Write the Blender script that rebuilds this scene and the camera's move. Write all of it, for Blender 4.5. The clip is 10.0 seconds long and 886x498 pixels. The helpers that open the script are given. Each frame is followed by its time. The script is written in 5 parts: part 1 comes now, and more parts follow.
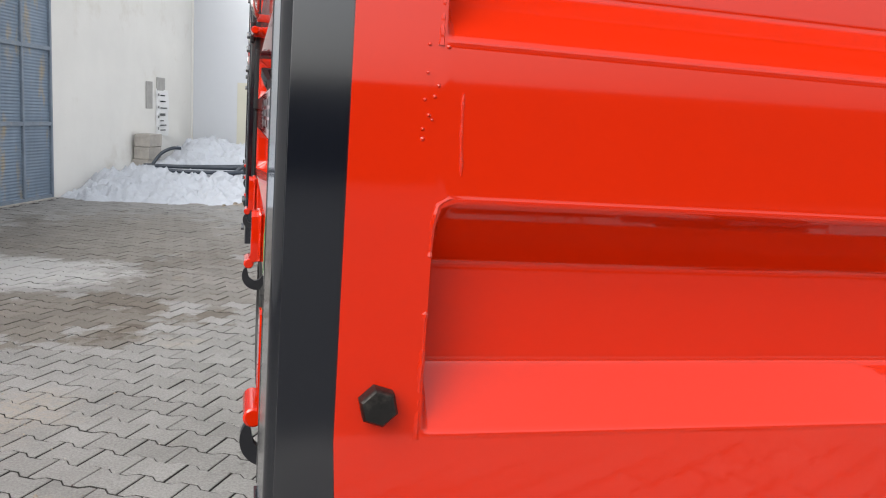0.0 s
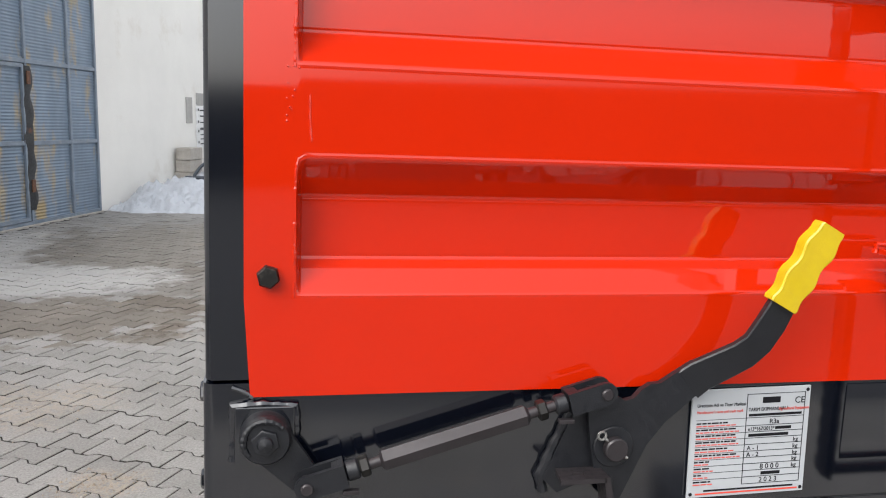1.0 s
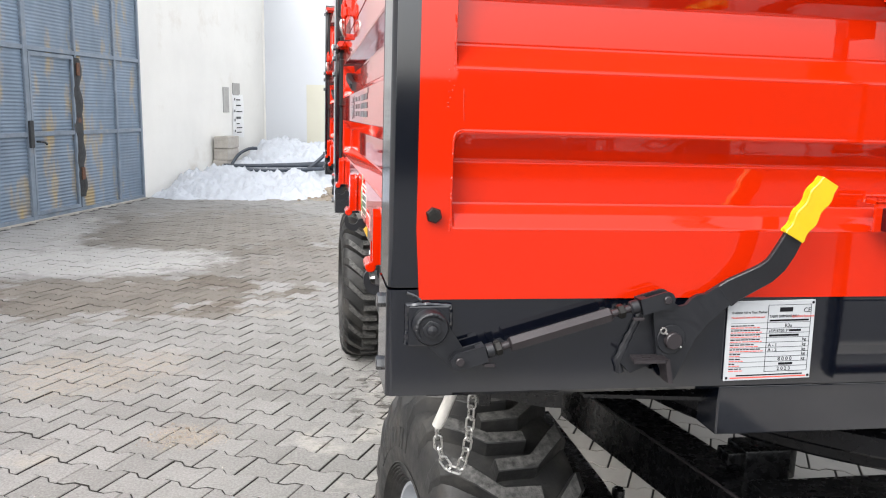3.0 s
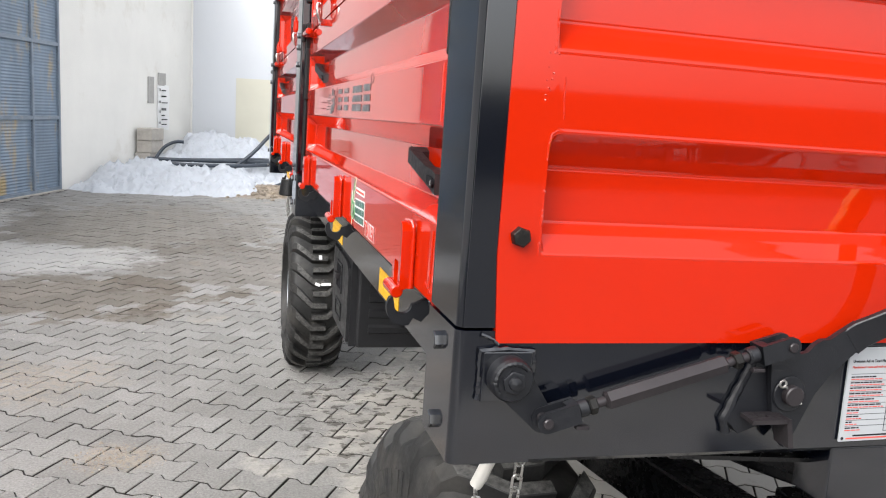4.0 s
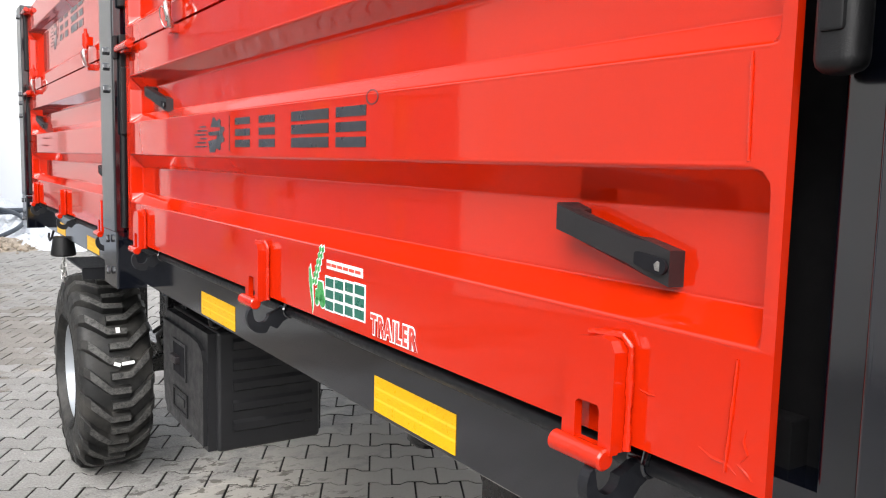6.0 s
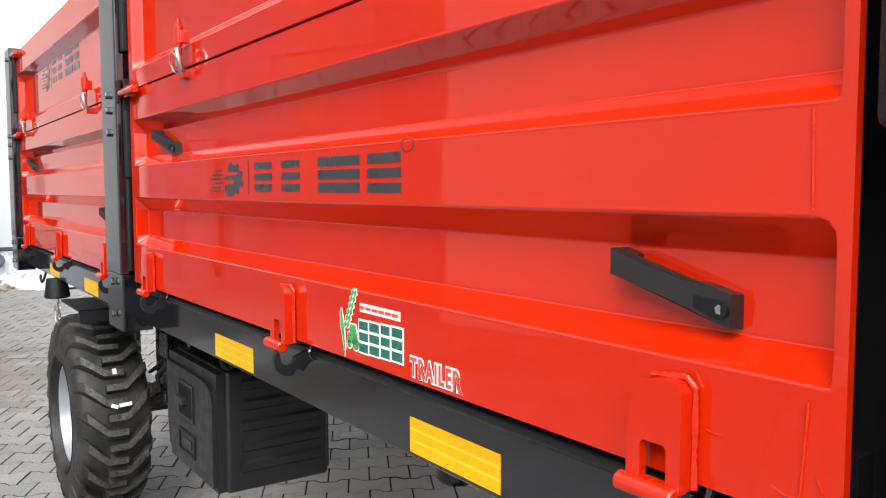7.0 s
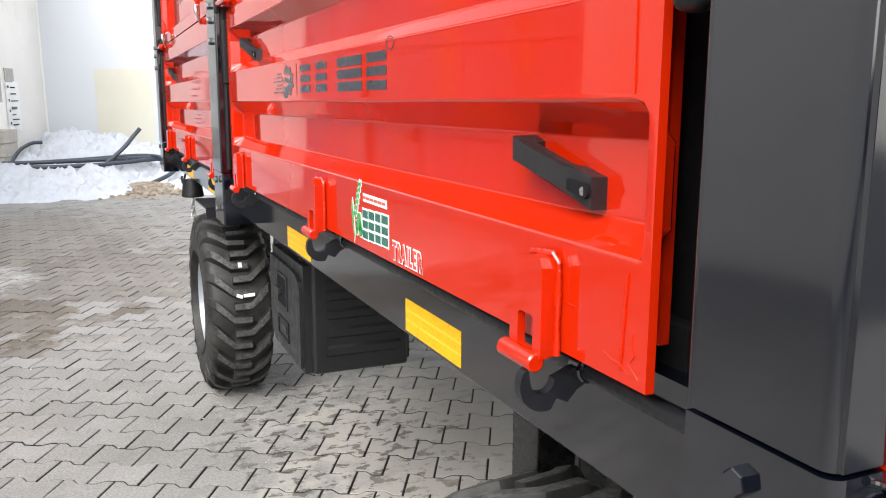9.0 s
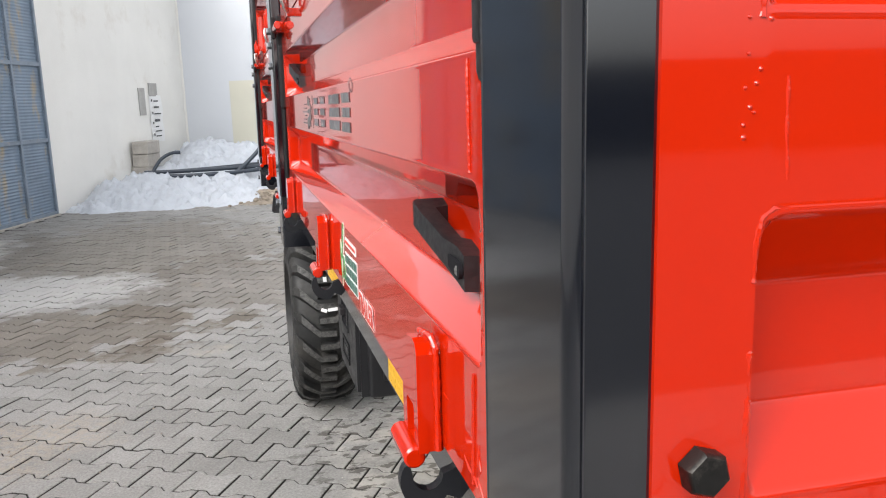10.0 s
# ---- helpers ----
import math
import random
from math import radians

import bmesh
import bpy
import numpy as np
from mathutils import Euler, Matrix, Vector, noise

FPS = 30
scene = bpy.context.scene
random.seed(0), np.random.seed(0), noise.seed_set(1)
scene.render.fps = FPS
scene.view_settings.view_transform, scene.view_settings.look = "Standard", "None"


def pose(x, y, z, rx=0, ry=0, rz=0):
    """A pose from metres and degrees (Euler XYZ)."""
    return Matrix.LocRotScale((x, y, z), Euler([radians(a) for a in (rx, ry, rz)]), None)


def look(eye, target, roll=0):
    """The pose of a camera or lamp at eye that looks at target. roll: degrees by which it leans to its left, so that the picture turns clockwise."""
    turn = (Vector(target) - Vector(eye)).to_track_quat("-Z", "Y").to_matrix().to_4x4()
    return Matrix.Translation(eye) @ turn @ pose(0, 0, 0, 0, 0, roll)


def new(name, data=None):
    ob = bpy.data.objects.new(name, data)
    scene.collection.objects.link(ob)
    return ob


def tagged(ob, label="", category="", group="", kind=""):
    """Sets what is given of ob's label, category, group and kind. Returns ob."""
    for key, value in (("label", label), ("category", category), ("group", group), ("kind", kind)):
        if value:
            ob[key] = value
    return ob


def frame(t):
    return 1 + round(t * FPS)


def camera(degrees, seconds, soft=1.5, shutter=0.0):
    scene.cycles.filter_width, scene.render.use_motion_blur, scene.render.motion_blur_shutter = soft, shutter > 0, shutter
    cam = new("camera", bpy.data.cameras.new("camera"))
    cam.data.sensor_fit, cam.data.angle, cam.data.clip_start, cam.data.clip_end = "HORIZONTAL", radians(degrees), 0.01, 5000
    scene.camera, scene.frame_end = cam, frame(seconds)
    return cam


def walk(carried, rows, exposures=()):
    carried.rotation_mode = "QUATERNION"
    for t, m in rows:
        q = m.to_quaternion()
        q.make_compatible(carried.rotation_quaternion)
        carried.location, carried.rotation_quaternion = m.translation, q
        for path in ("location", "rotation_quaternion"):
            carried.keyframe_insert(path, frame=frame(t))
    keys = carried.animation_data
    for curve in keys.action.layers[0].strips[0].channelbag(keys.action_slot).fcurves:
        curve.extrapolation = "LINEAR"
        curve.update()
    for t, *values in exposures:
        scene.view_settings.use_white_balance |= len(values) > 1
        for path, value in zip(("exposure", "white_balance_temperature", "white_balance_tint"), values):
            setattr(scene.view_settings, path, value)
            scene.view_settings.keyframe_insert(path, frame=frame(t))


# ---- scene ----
cam = camera(57.1, 10.0, 1.1)
U = 0.93  # metres per drawing unit: all plan numbers below are in drawing units
PATH = [
    (0, 0.005, 0.020, 1.592, 80.87, -3.35, -13.53),
    (0.5, 0.019, -0.173, 1.585, 81.20, -2.55, -13.55),
    (1, 0.098, -0.340, 1.582, 81.16, -1.35, -10.87),
    (1.5, 0.155, -0.487, 1.576, 80.47, -0.93, -8.54),
    (2, 0.141, -0.587, 1.580, 80.43, -0.72, -8.64),
    (2.5, 0.028, -0.654, 1.583, 80.36, -0.83, -8.74),
    (3, -0.090, -0.670, 1.576, 80.31, -1.04, -9.18),
    (3.2, -0.131, -0.643, 1.569, 80.24, -1.33, -9.37),
    (4.3, -0.278, -0.254, 1.555, 81.03, -3.64, -18.63),
    (4.5, -0.325, -0.162, 1.553, 81.31, -3.40, -22.24),
    (5, -0.441, 0.036, 1.569, 81.88, -2.25, -28.77),
    (5.5, -0.484, 0.165, 1.562, 82.21, -2.05, -30.84),
    (6, -0.474, 0.320, 1.551, 83.19, -0.96, -32.93),
    (6.2, -0.475, 0.368, 1.555, 83.76, -0.64, -33.64),
    (7.3, -0.602, 0.320, 1.577, 85.31, 0.56, -34.57),
    (7.5, -0.630, 0.294, 1.572, 85.31, 0.61, -33.98),
    (8, -0.638, 0.240, 1.556, 84.43, 0.75, -33.32),
    (8.5, -0.555, 0.220, 1.544, 80.56, 0.75, -31.64),
    (9, -0.369, 0.143, 1.548, 79.23, 0.28, -23.37),
    (9.5, -0.255, 0.074, 1.568, 78.81, 0.82, -13.57),
    (10, -0.114, 0.146, 1.602, 79.41, 1.92, -14.28),
]
EXPOSURES = [(0.0, 1.12), (0.5, 1.10), (1.0, 1.24), (1.5, 1.56), (2.0, 1.63), (2.5, 1.64), (3.2, 1.62), (4.5, 1.35), (5.5, 1.56), (6.2, 1.50), (7.5, 1.36), (8.0, 1.36), (8.5, 1.62), (9.0, 1.58), (9.5, 1.55), (10.0, 1.27)]
walk(cam, [(t, pose(x * U, y * U, z * U, rx, ry, rz)) for t, x, y, z, rx, ry, rz in PATH], EXPOSURES)

# ---- light: a bright overcast sky, one very wide sun ----
world = bpy.data.worlds.new("overcast_sky")
scene.world = world
world.use_nodes = True
wn, wl = world.node_tree.nodes, world.node_tree.links
sky = wn.new("ShaderNodeTexSky")
sky.sky_type = "NISHITA"
sky.sun_disc = False
SUN_UP, SUN_TURN = 43.0, 230.0
sky.sun_elevation, sky.sun_rotation = radians(SUN_UP), radians(SUN_TURN)
sky.air_density, sky.dust_density, sky.ozone_density = 1.0, 4.0, 1.0
veil = wn.new("ShaderNodeHueSaturation")
veil.inputs["Saturation"].default_value = 0.22
wl.new(sky.outputs[0], veil.inputs["Color"])
wl.new(veil.outputs[0], wn["Background"].inputs[0])
wn["Background"].inputs[1].default_value = 0.15
sun = new("sun", bpy.data.lights.new("sun", "SUN"))
sun.data.energy, sun.data.angle, sun.data.color = 0.95, radians(70), (0.985, 0.99, 1.0)
sun.matrix_world = look((0, 0, 0), (-math.sin(radians(SUN_TURN)) * math.cos(radians(SUN_UP)), -math.cos(radians(SUN_TURN)) * math.cos(radians(SUN_UP)), -math.sin(radians(SUN_UP))))

# ---- materials ----
def node(t, kind, **values):
    n = t.nodes.new(kind)
    for key, value in values.items():
        if key in n.inputs:
            n.inputs[key].default_value = value
    return n


def noise_tex(t, scale, detail=4.0, rough=0.55, coord="Object", stretch=None):
    c = t.nodes.new("ShaderNodeTexCoord")
    n = node(t, "ShaderNodeTexNoise", Scale=scale, Detail=detail, Roughness=rough)
    if stretch:
        m = node(t, "ShaderNodeMapping", Scale=stretch)
        t.links.new(c.outputs[coord], m.inputs[0])
        t.links.new(m.outputs[0], n.inputs["Vector"])
    else:
        t.links.new(c.outputs[coord], n.inputs["Vector"])
    return n


def ramp(t, source, stops):
    r = t.nodes.new("ShaderNodeValToRGB")
    e = r.color_ramp.elements
    while len(e) < len(stops):
        e.new(0.5)
    for k, (at, colour) in enumerate(stops):
        e[k].position = at
        e[k].color = (*colour, 1) if len(colour) == 3 else colour
    t.links.new(source, r.inputs[0])
    return r


def blend(t, factor, a, b, mode="MIX"):
    m = t.nodes.new("ShaderNodeMix")
    m.data_type, m.blend_type = "RGBA", mode
    for sock, value in ((m.inputs[0], factor), (m.inputs[6], a), (m.inputs[7], b)):
        if isinstance(value, bpy.types.NodeSocket):
            t.links.new(value, sock)
        elif isinstance(value, (int, float)):
            sock.default_value = value
        else:
            sock.default_value = (*value, 1)
    return m.outputs[2]


def bumped(t, shader, pairs):
    last = None
    for height, strength, distance in pairs:
        b = node(t, "ShaderNodeBump", Strength=strength, Distance=distance)
        t.links.new(height, b.inputs["Height"])
        if last:
            t.links.new(last.outputs[0], b.inputs["Normal"])
        last = b
    t.links.new(last.outputs[0], shader.inputs["Normal"])


def material(name, colour, rough=0.5, metal=0.0, coat=0.0, coat_rough=0.05, vary=0.15, scale=8.0, rough_vary=0.12, bump=0.0, bump_scale=200.0, stretch=None, dirt=None, dirt_at=(0.56, 0.75), dirt_scale=3.0, wave=0.0, wave_scale=5.0, spec=0.5, coat_ior=1.52):
    m = bpy.data.materials.new(name)
    m.use_nodes = True
    t = m.node_tree
    s = t.nodes["Principled BSDF"]
    s.inputs["Metallic"].default_value = metal
    s.inputs["Specular IOR Level"].default_value = spec
    s.inputs["Coat Weight"].default_value, s.inputs["Coat Roughness"].default_value = coat, coat_rough
    big = noise_tex(t, scale, 5.0, 0.6, stretch=stretch)
    low, high = [tuple(min(1, c * k) for c in colour) for k in (1 - vary, 1 + vary)]
    col = ramp(t, big.outputs[0], [(0.3, low), (0.7, high)]).outputs[0]
    if dirt:
        d = noise_tex(t, dirt_scale, 8.0, 0.65, stretch=stretch)
        mask = ramp(t, d.outputs[0], [(dirt_at[0], (0, 0, 0)), (dirt_at[1], (1, 1, 1))])
        col = blend(t, mask.outputs[0], col, dirt)
    t.links.new(col, s.inputs["Base Color"])
    fine = noise_tex(t, scale * 4.3, 6.0, 0.6, stretch=stretch)
    r = node(t, "ShaderNodeMapRange", **{"From Min": 0.3, "From Max": 0.7, "To Min": max(0.02, rough - rough_vary), "To Max": min(1, rough + rough_vary)})
    t.links.new(fine.outputs[0], r.inputs[0])
    t.links.new(r.outputs[0], s.inputs["Roughness"])
    pairs = []
    if wave:
        pairs.append((noise_tex(t, wave_scale, 1.0, 0.4).outputs[0], 1.0, wave))
    if bump:
        pairs.append((noise_tex(t, bump_scale, 3.0, 0.6).outputs[0], 1.0, bump))
    if pairs:
        bumped(t, s, pairs)
    s.inputs["Coat IOR"].default_value = coat_ior
    return m


RED = material("red_gloss_paint", (0.475, 0.0150, 0.0012), rough=0.5, coat=1.0, coat_ior=1.6, coat_rough=0.035, vary=0.04, scale=3.0, rough_vary=0.05, wave=0.0004, wave_scale=5.0, bump=0.00007, bump_scale=150, spec=0.0)
BLACK = material("black_satin_paint", (0.0020, 0.0028, 0.0058), rough=0.4, coat=1.0, coat_ior=1.98, coat_rough=0.10, spec=0.0, vary=0.15, scale=6, rough_vary=0.03, dirt=(0.0026, 0.0036, 0.0064), dirt_at=(0.6, 0.85), dirt_scale=5, wave=0.00025, wave_scale=4.0)
WETBLACK = material("black_wet_chassis_paint", (0.004, 0.004, 0.0045), rough=0.26, spec=0.55, vary=0.4, scale=14, rough_vary=0.10, bump=0.00012, bump_scale=140, dirt=(0.010, 0.009, 0.008), dirt_at=(0.60, 0.85), dirt_scale=9)
PLASTIC = material("black_grained_plastic", (0.0055, 0.0055, 0.0062), rough=0.48, spec=0.35, vary=0.1, scale=20, bump=0.0002, bump_scale=700)
GRIP = material("moulded_grip_plastic", (0.0125, 0.0115, 0.0125), rough=0.42, spec=0.5, vary=0.2, scale=30, bump=0.0001, bump_scale=400)
BOXPLASTIC = material("black_moulded_box_plastic", (0.010, 0.010, 0.0115), rough=0.45, vary=0.15, scale=7, bump=0.0002, bump_scale=500, dirt=(0.03, 0.029, 0.028), dirt_at=(0.62, 0.9), dirt_scale=6)
RUBBER = material("tyre_rubber", (0.011, 0.011, 0.011), rough=0.62, vary=0.3, scale=9, bump=0.0006, bump_scale=160, dirt=(0.050, 0.046, 0.040), dirt_at=(0.44, 0.74), dirt_scale=7)
LUG = material("tyre_tread_dusty", (0.020, 0.020, 0.0195), rough=0.72, vary=0.3, scale=20, bump=0.0012, bump_scale=170, dirt=(0.105, 0.102, 0.096), dirt_at=(0.36, 0.66), dirt_scale=70)
RIM = material("silver_rim_paint", (0.33, 0.35, 0.375), rough=0.4, metal=0.35, vary=0.06, scale=9)
STEEL = material("zinc_plated_steel", (0.55, 0.54, 0.52), rough=0.32, metal=1.0, vary=0.1, scale=60, bump=0.0002, bump_scale=300)
BOLTSTEEL = material("blackened_bolt_steel", (0.016, 0.015, 0.014), rough=0.42, metal=0.6, vary=0.3, scale=90, dirt=(0.08, 0.07, 0.06), dirt_at=(0.6, 0.8), dirt_scale=70)
RODSTEEL = material("primed_turnbuckle_steel", (0.026, 0.022, 0.024), rough=0.42, metal=0.25, vary=0.15, scale=40)
ARMPAINT = material("black_powder_coat", (0.0062, 0.0068, 0.0092), rough=0.45, vary=0.12, scale=30, bump=0.0002, bump_scale=600)
YELLOW = material("yellow_rubber_grip", (0.47, 0.335, 0.004), rough=0.42, vary=0.07, scale=30, bump=0.0002, bump_scale=500, dirt=(0.30, 0.22, 0.02), dirt_at=(0.66, 0.85), dirt_scale=45)
PALE = material("pale_plastic_sleeve", (0.55, 0.53, 0.49), rough=0.4, vary=0.1, scale=50)
WHITE = material("white_printed_label", (0.80, 0.80, 0.79), rough=0.35, vary=0.03, scale=30)
PLATE = material("aluminium_type_plate", (0.37, 0.385, 0.40), rough=0.42, vary=0.03, scale=20)
# printing ink, also the dark that stands in for shaded hollows
INKSHADE = material("black_ink_and_recess_shade", (0.008, 0.008, 0.010), rough=0.8, spec=0.15, vary=0.05)
REDINK = material("red_ink", (0.55, 0.05, 0.03), rough=0.5, vary=0.05)
DECAL = material("dark_grey_decal", (0.028, 0.028, 0.032), rough=0.32, vary=0.05, coat=0.4)
GREEN = material("dark_green_decal", (0.010, 0.110, 0.075), rough=0.3, vary=0.05, coat=0.4)
LEAF = material("leaf_green_decal", (0.045, 0.30, 0.075), rough=0.3, vary=0.1, coat=0.4)
CREAM = material("cream_wall_plaster", (0.76, 0.745, 0.705), rough=0.85, vary=0.05, scale=0.7, bump=0.002, bump_scale=40, dirt=(0.55, 0.50, 0.42), dirt_at=(0.58, 0.85), dirt_scale=0.9)
WHITEWALL = material("white_wall_paint", (0.60, 0.62, 0.65), rough=0.8, vary=0.03, scale=0.5, bump=0.002, bump_scale=40)
PATCH = material("cream_painted_patch", (0.62, 0.60, 0.50), rough=0.8, vary=0.04, scale=1.0)
GATE = material("blue_grey_gate_paint", (0.16, 0.215, 0.285), rough=0.5, vary=0.2, scale=1.6, dirt=(0.36, 0.27, 0.13), dirt_at=(0.515, 0.63), dirt_scale=1.3, stretch=(1.2, 1.2, 0.45), bump=0.0006, bump_scale=60)
GATEBAR = material("grey_gate_frame_paint", (0.17, 0.21, 0.26), rough=0.5, vary=0.2, scale=5, dirt=(0.30, 0.28, 0.25), dirt_at=(0.58, 0.8), dirt_scale=4)
OLDRUBBER = material("worn_black_rubber", (0.025, 0.027, 0.03), rough=0.7, vary=0.3, scale=9, dirt=(0.12, 0.05, 0.03), dirt_at=(0.62, 0.72), dirt_scale=6)
GREASED = material("greasy_black_steel", (0.004, 0.004, 0.005), rough=0.22, spec=0.22, vary=0.4, scale=14, rough_vary=0.2)
# matt black for pieces that stand in for shade in gaps
GAPSHADE = material("matt_black_gap_shade", (0.004, 0.004, 0.0045), rough=0.85, spec=0.12, vary=0.3, scale=12)
CONCRETE = material("grey_concrete_block", (0.40, 0.37, 0.33), rough=0.9, vary=0.15, scale=9, bump=0.004, bump_scale=50)
GREYSHEET = material("grey_metal_sheet", (0.36, 0.35, 0.33), rough=0.6, vary=0.1, scale=8)
PIPE = material("dark_blue_plastic_pipe", (0.035, 0.045, 0.06), rough=0.4, vary=0.2, scale=8)
SNOW = material("old_wet_snow", (0.50, 0.525, 0.565), rough=0.7, vary=0.06, scale=5, bump=0.02, bump_scale=14, dirt=(0.62, 0.60, 0.57), dirt_at=(0.66, 0.86), dirt_scale=4)
RUBBLE = material("sandy_rubble", (0.27, 0.225, 0.175), rough=0.95, vary=0.35, scale=7, bump=0.01, bump_scale=30)
JOINT = material("wet_joint_sand", (0.026, 0.024, 0.021), rough=0.95, vary=0.3, scale=20, bump=0.003, bump_scale=120)
# ground out of view, kept dark to darken reflections in the trailer's front
DARKGROUND = material("dark_yard_ground", (0.055, 0.055, 0.056), rough=0.8, vary=0.25, scale=3, bump=0.003, bump_scale=80)
FARWALL = material("dark_yard_wall", (0.06, 0.06, 0.062), rough=0.85, vary=0.2, scale=0.5)


def reflector_material():
    m = material("yellow_reflective_tape", (0.95, 0.58, 0.004), rough=0.35, coat=0.0, spec=0.15, vary=0.08, scale=30)
    t = m.node_tree
    s = t.nodes["Principled BSDF"]
    c = t.nodes.new("ShaderNodeTexCoord")
    v = node(t, "ShaderNodeTexVoronoi", Scale=330.0)
    v.feature = "DISTANCE_TO_EDGE"
    t.links.new(c.outputs["Object"], v.inputs["Vector"])
    edge = ramp(t, v.outputs[0], [(0.01, (0.56, 0.27, 0.004)), (0.06, (0.76, 0.41, 0.006))])
    high = node(t, "ShaderNodeSeparateXYZ")
    t.links.new(c.outputs["Generated"], high.inputs[0])
    bands = ramp(t, high.outputs["Z"], [(0.30, (0, 0, 0)), (0.33, (1, 1, 1)), (0.37, (1, 1, 1)), (0.40, (0, 0, 0)), (0.62, (0, 0, 0)), (0.65, (1, 1, 1)), (0.69, (1, 1, 1)), (0.72, (0, 0, 0))])
    soil = noise_tex(t, 14.0, 6.0, 0.65)
    worn = blend(t, ramp(t, soil.outputs[0], [(0.5, (0, 0, 0)), (0.8, (0.5, 0.5, 0.5))]).outputs[0], edge.outputs[0], (0.42, 0.27, 0.03))
    t.links.new(blend(t, bands.outputs[0], worn, (0.82, 0.47, 0.03)), s.inputs["Base Color"])
    return m


TAPE = reflector_material()


def paver_material():
    """Concrete pavers: a tone of its own for each stone, grit, dry chalky and wet dark areas of the yard, and a
    brightened field under the trailer.
    """
    m = bpy.data.materials.new("concrete_paver")
    m.use_nodes = True
    t = m.node_tree
    s = t.nodes["Principled BSDF"]
    info, geo = t.nodes.new("ShaderNodeObjectInfo"), t.nodes.new("ShaderNodeNewGeometry")
    both = node(t, "ShaderNodeMath")
    both.operation = "ADD"
    t.links.new(info.outputs["Random"], both.inputs[0])
    t.links.new(geo.outputs["Random Per Island"], both.inputs[1])
    wrap = node(t, "ShaderNodeMath")
    wrap.operation = "FRACT"
    t.links.new(both.outputs[0], wrap.inputs[0])
    tone = ramp(t, wrap.outputs[0], [(0.0, (0.212, 0.206, 0.196)), (0.5, (0.236, 0.230, 0.220)), (1.0, (0.264, 0.257, 0.247))]).outputs[0]

    def place(scale, detail, rough, stretch=(1, 1, 1)):
        mp = node(t, "ShaderNodeMapping", Scale=stretch)
        n = node(t, "ShaderNodeTexNoise", Scale=scale, Detail=detail, Roughness=rough)
        t.links.new(geo.outputs["Position"], mp.inputs[0])
        t.links.new(mp.outputs[0], n.inputs["Vector"])
        return n.outputs[0]

    grit = place(95, 5, 0.7)
    col = blend(t, 0.55, tone, ramp(t, grit, [(0.3, (0.34, 0.34, 0.34)), (0.7, (1.42, 1.42, 1.42))]).outputs[0], "MULTIPLY")
    cloud = place(2.2, 6, 0.65)
    col = blend(t, 0.6, col, ramp(t, cloud, [(0.33, (0.80, 0.79, 0.77)), (0.66, (1.15, 1.14, 1.13))]).outputs[0], "MULTIPLY")
    sand = ramp(t, place(1.3, 7, 0.7), [(0.60, (0, 0, 0)), (0.74, (0.5, 0.5, 0.5))]).outputs[0]
    col = blend(t, sand, col, (0.44, 0.37, 0.28))
    # wet areas: stretched blotches with ragged rims, and drips under the trailer's edge
    rag = place(3.0, 8, 0.7)

    def blot(cx, cy, rx, ry, edge=0.55):
        mp = node(t, "ShaderNodeMapping", Location=(-cx * U / (rx * U), -cy * U / (ry * U), 0), Scale=(1 / (rx * U), 1 / (ry * U), 0))
        t.links.new(geo.outputs["Position"], mp.inputs[0])
        ln = node(t, "ShaderNodeVectorMath")
        ln.operation = "LENGTH"
        t.links.new(mp.outputs[0], ln.inputs[0])
        add = node(t, "ShaderNodeMath")
        add.operation = "MULTIPLY_ADD"
        t.links.new(rag, add.inputs[0])
        add.inputs[1].default_value = 2.2
        t.links.new(ln.outputs["Value"], add.inputs[2])
        return ramp(t, add.outputs[0], [(0.0, (1, 1, 1)), (0.9, (1, 1, 1)), (0.999, (0, 0, 0))]).outputs[0], add.outputs[0]

    def wet(cx, cy, rx, ry, depth):
        nonlocal col
        _, value = blot(cx, cy, rx, ry)
        stone = node(t, "ShaderNodeMath")
        stone.operation = "MULTIPLY_ADD"
        t.links.new(wrap.outputs[0], stone.inputs[0])
        stone.inputs[1].default_value = 0.42
        t.links.new(value, stone.inputs[2])
        value = stone.outputs[0]
        rim = node(t, "ShaderNodeMapRange", **{"From Min": 2.12, "From Max": 2.26, "To Min": depth, "To Max": 0.0})
        t.links.new(value, rim.inputs[0])
        col = blend(t, rim.outputs[0], col, (0.64, 0.575, 0.50), "MULTIPLY")
        return rim.outputs[0]

    masks = [wet(*w) for w in [(-1.3, 10.0, 1.9, 2.3, 0.85), (-1.75, 6.35, 1.5, 0.85, 0.9), (-0.9, 5.7, 0.3, 0.35, 0.75), (-0.3, 7.8, 1.2, 1.5, 0.6), (-3.4, 6.2, 0.9, 0.5, 0.7)]]
    for w in [(-2.3, 7.9, 1.35, 0.8, 0.8), (-3.3, 9.4, 0.55, 2.0, 0.6)]:
        _, value = blot(*w[:4])
        rim = node(t, "ShaderNodeMapRange", **{"From Min": 1.9, "From Max": 2.2, "To Min": w[4], "To Max": 0.0})
        t.links.new(value, rim.inputs[0])
        col = blend(t, rim.outputs[0], col, (0.365, 0.358, 0.345))
    # dusty beige stones under the trailer, brightened in colour to stand in for light
    _, value = blot(1.40, 2.65, 1.30, 2.1)
    rim = node(t, "ShaderNodeMapRange", **{"From Min": 1.8, "From Max": 2.15, "To Min": 0.75, "To Max": 0.0})
    t.links.new(value, rim.inputs[0])
    col = blend(t, rim.outputs[0], col, (0.40, 0.375, 0.335))
